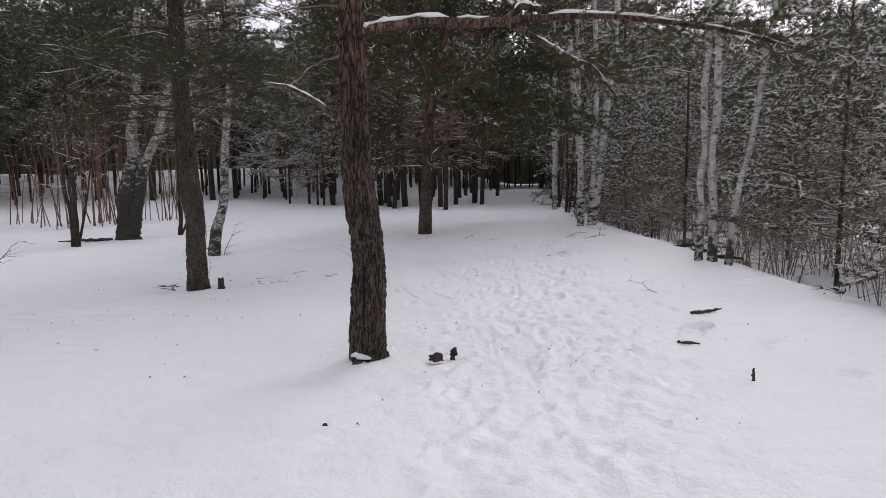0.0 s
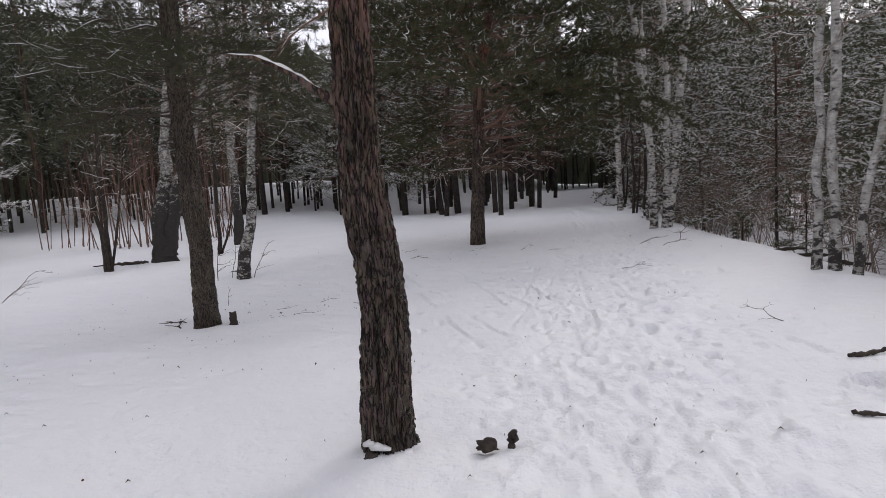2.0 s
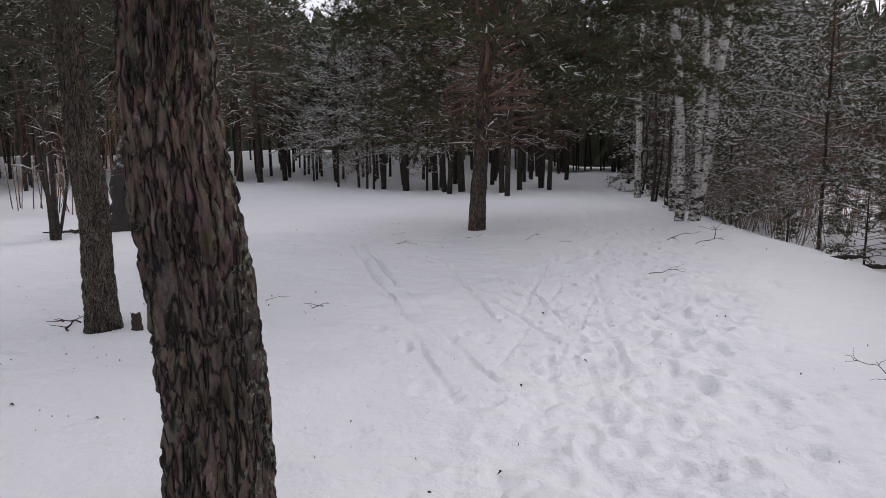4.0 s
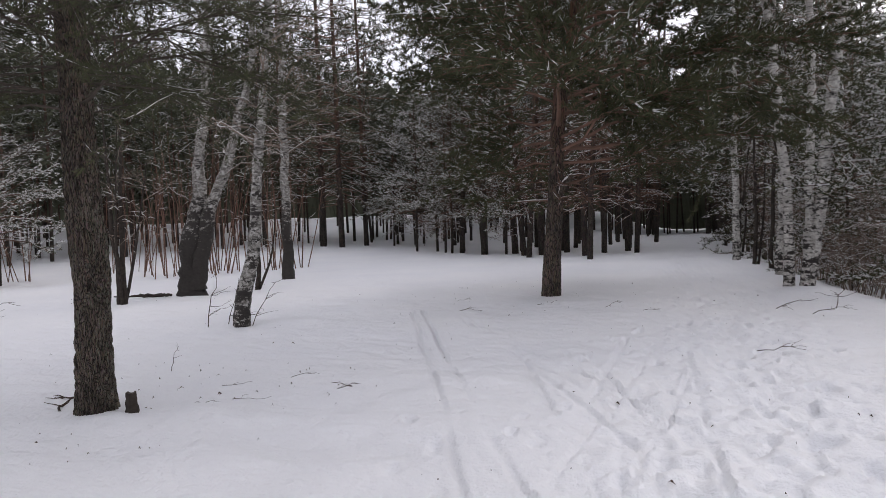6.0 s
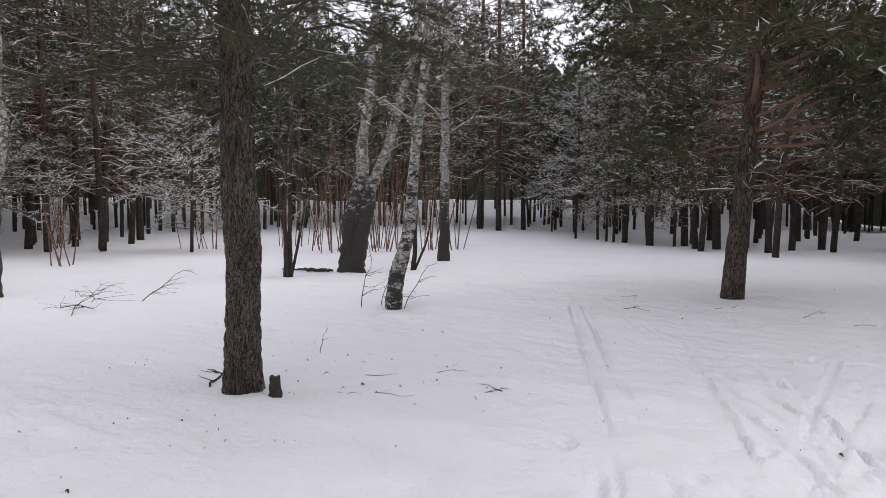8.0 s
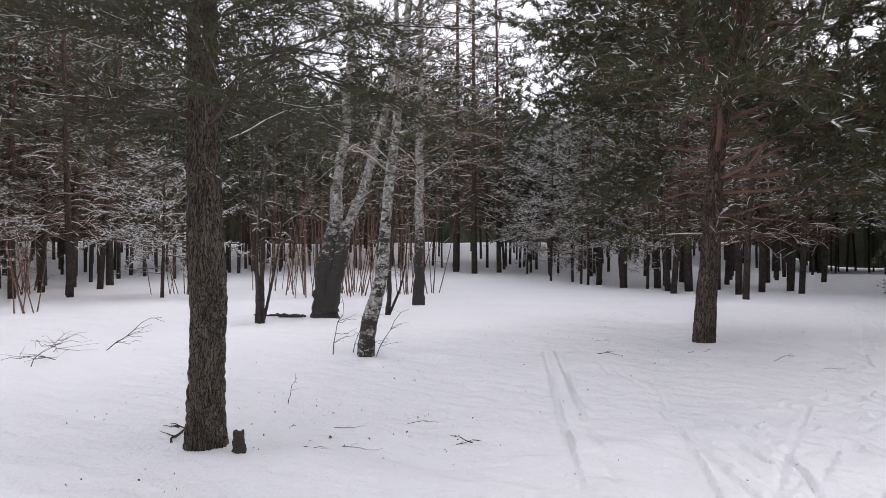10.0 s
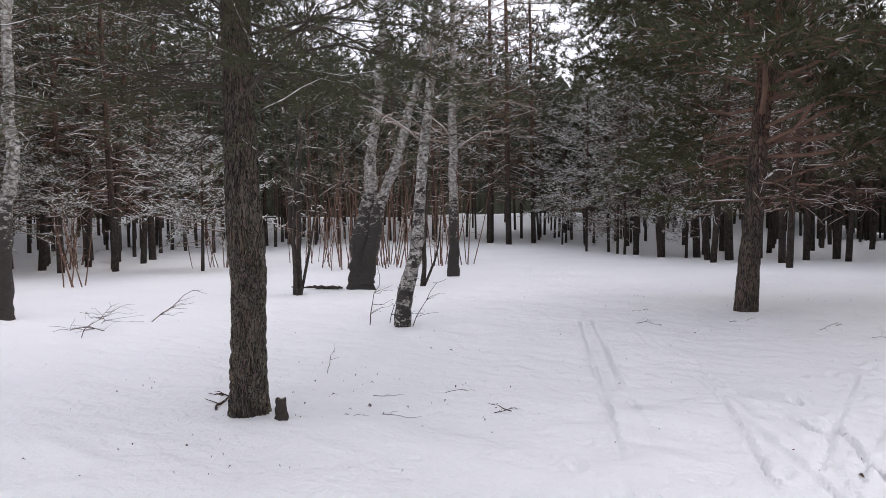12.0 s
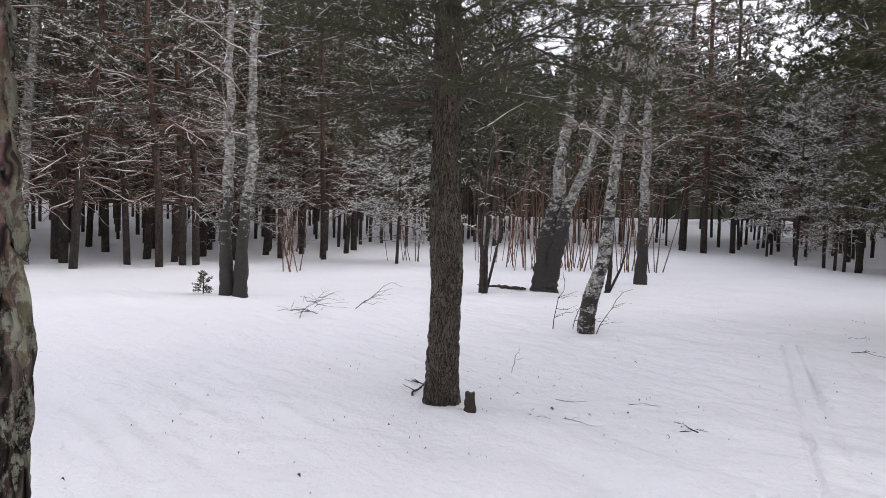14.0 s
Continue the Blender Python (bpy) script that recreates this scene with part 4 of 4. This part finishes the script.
# ---- the bank side: mixed young trees and brush ----
def bank():
    rng = np.random.default_rng(15)
    young = []
    for k in range(3):
        h = (6.5, 9.5, 5.2)[k]
        spine = [(0, 0, 0), (0.05, 0.03, h * 0.4), (0.1, 0, h)]
        x, y = ((7.2, 12.2), (6.9, 19.8), (8.4, 16.5))[k]
        young.append(pine("pine_tree", at(x, y), "young bushy pine with snowy boughs below the bank", 200 + k, spine, [0.045, 0.032, 0.01], BARK_FAR,
                          dead=(10, 0.5, 1.6, 1.2), live=(76, 0.9, h - 0.1, (2.2, 3.2, 2.2)[k]), needle=(0.11, 0.02, 8), tuft_gap=0.11, snowiness=0.6, segs=2, slim=0.004, thick=0.006, snow_r=0.02, snow_w=2.0, group="young pines", sides=8, twigs=4))
    for x, y, q in ((9.6, 9.4, 0), (6.9, 26.0, 1), (10.5, 13.5, 1), (10.2, 21.0, 0), (6.3, 31.0, 1), (12.0, 17.5, 0), (8.9, 28.5, 0), (6.6, 36.5, 1), (9.5, 35, 1), (7.4, 42.0, 1), (13.5, 25.5, 1), (8.6, 48, 1), (12.8, 11, 2),
                    (6.2, 24.2, 2), (7.9, 8.4, 2), (14.5, 20.5, 1), (11.5, 31, 1)):
        copy_thing(young[q], pose(*at(x, y), 0, 0, rng.uniform(0, 360)) @ Matrix.Scale(rng.uniform(0.85, 1.2), 4))
    tall = ((7.6, 39.5), (9.8, 44.0), (13.0, 33.0), (5.9, 33.8), (6.8, 46.5), (16.0, 29.0), (14, 40), (8.6, 53))
    for x, y in tall:
        copy_thing(PROTOS[rng.integers(len(PROTOS))], pose(*at(x, y), 0, 0, rng.uniform(0, 360)) @ Matrix.Scale(rng.uniform(0.7, 0.95), 4))
    brush = []
    for k in range(4):
        stems = []
        for q in range(8):
            a, h = rng.uniform(0, 6.28), rng.uniform(1.2, 3.2)
            o = rng.uniform(0.05, 0.35)
            lean = rng.uniform(0.15, 0.7) * h
            b0 = np.array((o * math.cos(a), o * math.sin(a), 0))
            stems.append(([b0, b0 + np.array((lean * 0.3 * math.cos(a), lean * 0.3 * math.sin(a), h * 0.5)), b0 + np.array((lean * math.cos(a), lean * math.sin(a), h))], [rng.uniform(0.006, 0.013), 0.006, 0.003]))
        x, y = ((6.2, 13.4), (5.7, 18.2), (6.6, 10.0), (6.0, 7.4))[k]
        brush.append(leaf_off_tree("bare_bush", at(x, y), "tangled leafless brown bush dusted with snow", "bush", 300 + k, stems, BRUSH, 6, 1.1, 5, 0.2, "bank bushes", 4, 0.15))
    for q in range(62):
        y = rng.uniform(5.5, 36) if q < 40 else rng.uniform(11, 31)
        x = float(crest(y)) + 0.9 + abs(rng.normal(0, 2.4))
        if y > 20:
            x = max(x, 4.9 + 0.02 * y)
        copy_thing(brush[rng.integers(4)], pose(*at(x, y), 0, 0, rng.uniform(0, 360)) @ Matrix.Scale(rng.uniform(0.65, 1.3), 4))
    # upright red willow shoots on the low ground and pale reeds at its edge
    for name, label, mat, seed, spots, count, tall, gap in (
            ("willow_bush", "dense reddish leafless willow bush on low ground", RED_BRUSH, 320, ((10.2, 26.6), (8.6, 24.4), (12.0, 27.5), (9.4, 29.0), (7.6, 27.2), (11.2, 23.6)), 26, 4.0, 1.1),
            ("dry_reeds", "patch of pale dry reeds standing in snow", STRAW, 330, ((10.8, 20.8), (12.2, 22.4), (9.6, 18.6), (12.4, 18.8)), 44, 1.7, 1.4)):
        stems = []
        for q in range(count):
            a, o, h = rng.uniform(0, 6.28), gap * math.sqrt(rng.random()), tall * rng.uniform(0.55, 1.1)
            b0 = np.array((o * math.cos(a), o * math.sin(a), -0.05))
            tip = b0 + np.array((0.35 * o * math.cos(a) + rng.normal(0, 0.09) * h, 0.35 * o * math.sin(a) + rng.normal(0, 0.09) * h, h))
            stems.append(([b0, 0.5 * (b0 + tip), tip], [0.009, 0.006, 0.003]))
        first = leaf_off_tree(name, at(*spots[0]), label, "bush", seed, stems, mat, 9 if tall > 2 else 3, 1.0 if tall > 2 else 0.35, 3, 0.05, "low ground brush", 4, 0.2, mat)
        for x, y in spots[1:]:
            copy_thing(first, pose(*at(x, y), 0, 0, rng.uniform(0, 360)) @ Matrix.Scale(rng.uniform(0.85, 1.15), 4))
    # dark stems standing at the bank further back along the trail
    for x, y, sd in ((4.35, 24.5, 54), (4.3, 26.6, 55), (4.45, 30.5, 56)):
        leaf_off_tree("alder_tree", at(x, y), "thin dark leafless tree at the bank edge", "tree", sd,
                      [([(0, 0, 0), (0.06, 0, 1.5), (rng.normal(0, 0.3), 0, 6)], [0.06, 0.05, 0.01]), ([(0.12, 0.1, 0), (0.3, 0.1, 1.5), (rng.normal(0.5, 0.3), 0, 5)], [0.04, 0.03, 0.01])], DARK_WOOD, 10, 1.5, 5)
    return brush


BRUSH_PROTOS = bank()


# ---- thickets along the wood's edge ----
def thicket(x, y, seed, count, spread, height, label):
    rng = np.random.default_rng(seed)
    stems = []
    for q in range(count):
        a, o = rng.uniform(0, 6.28), spread * math.sqrt(rng.random())
        h = height * rng.uniform(0.6, 1.1)
        b0 = np.array((o * math.cos(a), o * math.sin(a), -0.05))
        tip = b0 + np.array((rng.normal(0, 0.12) * h, rng.normal(0, 0.12) * h, h))
        stems.append(([b0, 0.5 * (b0 + tip) + np.array((*rng.normal(0, 0.06, 2), 0)), tip], [rng.uniform(0.018, 0.032), 0.018, 0.004]))
    return leaf_off_tree("sapling_thicket", at(x, y), label, "bush", seed, stems, TWIG, 6, 1.0, 3, 0.15, "thickets", 4, 0.3, TWIG)


for x, y, sd, n, sp, h in ((-15.5, 25.5, 61, 40, 1.9, 6.0), (-13.0, 27.5, 62, 20, 1.3, 5.0), (-28.5, 21.0, 63, 9, 0.5, 3.4), (-25.8, 19.4, 64, 8, 0.45, 3.2), (-19.5, 26.5, 65, 12, 1.2, 4.6), (-18.0, 15.5, 66, 6, 0.5, 2.6), (-21, 22.5, 67, 8, 0.7, 3.5)):
    thicket(x, y, sd, n, sp, h, "thicket of thin brown leafless saplings")

# young snowy pines before the wood
for x, y, sd, h in ((-19.8, 21.2, 71, 5.0), (-8.9, 37.6, 72, 8.5), (-11.0, 39.0, 73, 10.0), (-12.6, 43.5, 74, 9.0), (-6.8, 37.5, 75, 9.5), (-24, 16.0, 76, 5.0), (-14.5, 44.5, 77, 9.0), (-5.2, 35.5, 78, 8.0)):
    pine("pine_tree", at(x, y), "young pine with low boughs laden with snow", sd, [(0, 0, 0), (0.1, 0, h * 0.5), (0.1, 0, h)], [0.07, 0.05, 0.01], BARK_FAR,
         dead=(12, 0.9, 2.2, 1.6), live=(54, 1.6, h - 0.1, 2.9), needle=(0.12, 0.018, 6), tuft_gap=0.12, snowiness=0.6, segs=2, slim=0.004, thick=0.007, snow_r=0.022, snow_w=2.0, sides=7, twigs=5, needle_mat=NEEDLES_FAR_LIFTED)


# ---- small spruces ----
def spruce(x, y, seed, h, label):
    pine("spruce_sapling", at(x, y, 0.03), label, seed, [(0, 0, 0), (0.01, 0, h * 0.5), (0, 0, h)], [0.02, 0.014, 0.003], DARK_WOOD,
         live=(int(20 * h) + 8, 0.1 * h, h * 0.95, 0.46 * h), needle=(0.04, 0.009, 8), tuft_gap=0.03, snowiness=0.3, snow_r=0.009, sides=6, twigs=6)


spruce(5.0, 16.5, 81, 0.62, "small spreading conifer seedling with snowy tips")
spruce(6.1, 16.0, 83, 1.9, "sparse young spruce with snowy tips")
spruce(-12.85, 10.75, 82, 0.5, "tiny snow-dusted spruce sapling by the birches")


# ---- stump, fallen wood, twigs and litter ----
def rough_rod(pts, radii, sides, seed, rough=0.18):
    rng = np.random.default_rng(seed)
    s = Soup()
    pts = np.asarray(pts, float)
    u, k = np.linspace(0, len(pts) - 1, 5 * len(pts)), np.arange(len(pts))
    line = np.stack([np.interp(u, k, pts[:, c]) for c in range(3)], -1)
    rr = np.interp(u, k, np.asarray(radii, float)) * (1 + rough * rng.normal(size=len(u)).clip(-1.5, 1.5))
    line[1:-1] += rng.normal(0, 0.25, (len(u) - 2, 3)) * rr[1:-1, None]
    s.tube(line, rr, sides)
    return s


def simple(name, soup, mat, loc, label, category, group=""):
    ob = new(name, soup.mesh(name, mat))
    ob.location = loc
    return tagged(ob, label, category, group)


def build_stump():
    ob = thing("tree_stump", at(-3.29, 9.39, 0.03), "small dark broken stump beside the grey pine", "stump")
    s = Soup()
    rng = np.random.default_rng(4)
    n = 22
    rows = []
    for z in np.linspace(0, 0.2, 9):
        row = []
        for j in range(n):
            a = j * 2 * math.pi / n
            r = (0.047 - 0.05 * z + 0.02 * math.exp(-z / 0.03)) * (1 + 0.12 * math.sin(5 * a + 1) + 0.08 * rng.normal())
            row.append((r * math.cos(a), r * math.sin(a), z + (0.008 * math.sin(2 * a + 0.5) + 0.004 * rng.normal() if z > 0.19 else 0)))
        rows.append(row)
    verts = [p for row in rows for p in row] + [(0, 0, 0.185)]
    faces = [(i * n + j, i * n + (j + 1) % n, (i + 1) * n + (j + 1) % n, (i + 1) * n + j) for i in range(8) for j in range(n)]
    s.add(verts, faces)
    part("stump_body", s, DARK_WOOD, ob)
    top = Soup()
    top.add([p for p in rows[-1]] + [(0, 0, 0.19)], [(j, (j + 1) % n, n) for j in range(n)])
    part("broken_top", top, GREY_TWIG, ob, "splintered grey top")


build_stump()


def lying_twig(x, y, seed, length, heading, label, lift=0.0, side=5, r=0.007, up=0.12):
    """A dead twig lying on or sticking out of the snow."""
    rng = np.random.default_rng(seed)
    mat = LITTER if r < 0.012 else DARK_WOOD
    ob = thing("fallen_twig", at(x, y, 0.0), label, "twig")
    s = Soup()
    main = limb_line((0, 0, 0.005), heading, length, up, min(up * 1.6, 0.4), 0.22, 6, rng)
    main[:, 2] = np.maximum(main[:, 2], 0.004) + lift
    s.tube(main, np.linspace(r, r * 0.35, 7), 5, False)
    part("stem", s, mat, ob)
    for q in range(side):
        i = rng.integers(1, 6)
        tw = limb_line(main[i], heading + rng.choice((-1, 1)) * rng.uniform(0.5, 1.1), length * rng.uniform(0.2, 0.5), rng.uniform(-0.05, 0.5), 0.2, 0.2, 4, rng)
        tw[:, 2] = np.maximum(tw[:, 2], 0.003)
        s = Soup()
        s.tube(tw, np.linspace(r * 0.6, r * 0.25, 5), 3, False)
        part("side_twig", s, mat, ob)
    return ob


for x, y, sd, ln, hd, n, r, up in ((-8.6, 10.7, 91, 1.3, 2.3, 9, 0.006, 0.5), (-9.7, 11.6, 92, 1.4, 0.5, 10, 0.006, 0.45), (-9.1, 12.1, 93, 1.0, 0.9, 8, 0.008, 0.6), (-8.9, 11.2, 94, 0.8, 3.4, 6, 0.007, 0.4),
                                  (-4.0, 9.55, 95, 0.42, 2.6, 3, 0.010, 0.25), (-3.95, 9.3, 96, 0.4, 2.4, 3, 0.011, 0.1), (-3.0, 9.7, 97, 0.25, 0.3, 3, 0.004, 0.25), (-2.7, 9.9, 98, 0.4, 0.2, 1, 0.003, 0.1),
                                  (-3.1, 10.3, 99, 0.3, 0.4, 1, 0.003, 0.15), (-1.95, 10.4, 100, 0.2, 0.4, 3, 0.004, 0.12), (-2.6, 10.7, 101, 0.3, 0.8, 1, 0.003, 0.15), (-4.05, 10.75, 102, 0.3, 1.0, 3, 0.004, 1.2), (-4.6, 11.8, 103, 0.3, 0.5, 2, 0.006, 0.2),
                                  (-1.0, 16.5, 104, 0.36, 0.4, 6, 0.0036, 0.2), (0.2, 16.2, 105, 0.42, 0.2, 6, 0.0036, 0.2), (0.8, 15.8, 106, 0.30, 0.1, 4, 0.0036, 0.3), (-2.6, 16.9, 107, 0.30, 0.3, 3, 0.0036, 0.2),
                                  (2.85, 8.45, 108, 0.5, 2.4, 5, 0.004, 0.5), (2.75, 15.9, 109, 0.6, 0.2, 6, 0.007, 0.4), (3.5, 15.7, 110, 0.7, 0.9, 7, 0.007, 0.6), (3.1, 15.3, 111, 0.5, 0.2, 5, 0.006, 0.5), (1.9, 12.6, 112, 0.5, 0.1, 3, 0.005, 0.15),
                                  (-5.6, 13.4, 113, 1.0, 1.4, 6, 0.008, 1.35), (-5.45, 13.7, 114, 0.8, 1.7, 6, 0.007, 1.3), (-4.95, 13.6, 115, 0.9, 1.2, 6, 0.007, 1.3), (-1.85, 10.5, 116, 0.25, 2.8, 3, 0.007, 0.1), (-6.0, 14.6, 117, 0.5, 0.4, 3, 0.006, 0.2), (-2.2, 15.6, 118, 0.4, 0.4, 2, 0.006, 0.1)):
    lying_twig(x, y, sd, ln, hd, "dead bare twig poking out of the snow", 0, n, r, up)

LOG = rough_rod([(0, 0, 0.014), (0.15, 0.03, 0.02), (0.3, 0.1, 0.016), (0.38, 0.13, 0.03)], [0.02, 0.019, 0.015, 0.006], 8, 5)
log_thing = simple("fallen_log", LOG, DARK_WOOD, at(2.87, 7.25, -0.01), "short dark fallen branch piece with snow on top", "log")
simple("fallen_log", rough_rod([(0, 0, 0.012), (0.1, -0.03, 0.014), (0.19, -0.05, 0.01)], [0.012, 0.014, 0.008], 6, 6), DARK_WOOD, at(2.37, 6.13, -0.005), "short dark stick lying on the snow", "stick")
simple("fallen_log", rough_rod([(0, 0, 0.0), (0.005, 0.01, 0.05), (0.01, 0.02, 0.1)], [0.012, 0.012, 0.006], 6, 7), DARK_WOOD, at(2.6, 5.06, 0.0), "small dark stick standing in the snow", "stick")
simple("fallen_log", rough_rod([(-1.1, -0.25, 0.05), (-0.5, -0.1, 0.06), (0, 0, 0.05), (0.3, 0.05, 0.05)], [0.02, 0.035, 0.04, 0.03], 7, 8), DARK_WOOD, at(-10.1, 17.55, 0.0), "thin dark log lying by the old birch", "log")
for x, y, hd in ((5.3, 13.9, -0.5), (5.2, 14.6, 0.2), (5.35, 12.9, -0.8)):
    simple("fallen_log", rough_rod([(-0.35, -0.2 * hd, 0.04), (0, 0, 0.06), (0.35, 0.3 * hd, 0.04)], [0.03, 0.035, 0.02], 7, int(100 * y)), DARK_WOOD, at(x, y, 0.0), "dark branch lying along the bank", "log")


def bark_lump(x, y, seed, size, label):
    """A ragged lump of bark or clod on the snow."""
    rng = np.random.default_rng(seed)
    bm = bmesh.new()
    bmesh.ops.create_icosphere(bm, subdivisions=3, radius=1)
    for v in bm.verts:
        q = v.co.copy()
        k = 1 + 0.6 * noise.noise(q * 1.8 + Vector((seed, 0, 0))) + 0.55 * abs(noise.noise(q * 4.5))
        v.co = Vector((q.x * size[0] * k, q.y * size[1] * k, max(-0.3, q.z) * size[2] * k))
    me = bpy.data.meshes.new("bark_lump")
    bm.to_mesh(me)
    bm.free()
    me.materials.append(DARK_WOOD)
    ob = new("bark_lump", me)
    ob.location = at(x, y, -0.2 * size[2])
    return tagged(ob, label, "bark")


bark_lump(0.14, 5.69, 3, (0.062, 0.042, 0.04), "dark ragged lump of bark on the snow")
simple("bark_piece", rough_rod([(0, 0, -0.01), (0.01, 0.01, 0.05), (0.03, 0.0, 0.1)], [0.022, 0.026, 0.007], 7, 23, 0.3), DARK_WOOD, at(0.29, 5.72, 0.0), "upright curled shard of dark bark", "bark")
bark_lump(-0.5, 4.25, 8, (0.018, 0.014, 0.016), "small dark pine cone on the snow")
bark_lump(-0.53, 5.56, 12, (0.055, 0.04, 0.03), "dark rotten wood in the hollow trunk foot")

# snow lodged in the hollow of the near pine's foot
lodged = Soup()
for k, (dx, dy, dz, r) in enumerate(((-0.07, -0.15, 0.1, 0.04), (-0.02, -0.165, 0.085, 0.045), (0.02, -0.16, 0.075, 0.035))):
    lodged.tube([(dx - r, dy, dz), (dx, dy - 0.01, dz + 0.015), (dx + r, dy, dz)], [r * 0.35, r * 0.6, r * 0.3], 8)
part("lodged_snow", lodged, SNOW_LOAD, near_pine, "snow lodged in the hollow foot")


def litter():
    """Bark flakes, needles and cone scales strewn over the snow."""
    rng = np.random.default_rng(33)
    s = Soup()
    for cx, cy, sp, n in ((-3.6, 9.4, 1.3, 110), (-0.5, 5.7, 1.3, 50), (-0.9, 17.2, 2.2, 130), (-2.0, 9.0, 2.2, 70), (-5.5, 10.5, 2.5, 60), (1.5, 10, 2.5, 70), (-9, 17, 2, 40), (2.5, 6.0, 1.2, 22)):
        for q in range(n):
            x, y = cx + rng.normal(0, sp), cy + rng.normal(0, sp)
            z, a = float(land(x, y)), rng.uniform(0, 6.28)
            r = rng.choice((0.004, 0.006, 0.010, 0.016), p=(0.33, 0.34, 0.23, 0.1))
            c, d = math.cos(a) * r * rng.uniform(1, 2.2), math.sin(a) * r * rng.uniform(1, 2.2)
            e = r * 0.5
            h = 0.009 + 0.3 * r
            s.add([(x - c, y - d, z - 0.01), (x - d * 0.4, y + c * 0.4, z + h * 0.6), (x + c, y + d, z - 0.01), (x + d * 0.4, y - c * 0.4, z + h * 0.5), (x, y, z + h)], [(0, 3, 4), (3, 2, 4), (2, 1, 4), (1, 0, 4)])
    ob = new("bark_litter", s.mesh("bark_litter", LITTER, False))
    tagged(ob, "dark bark flakes and cone scales strewn on snow", "litter", kind="stuff")


litter()
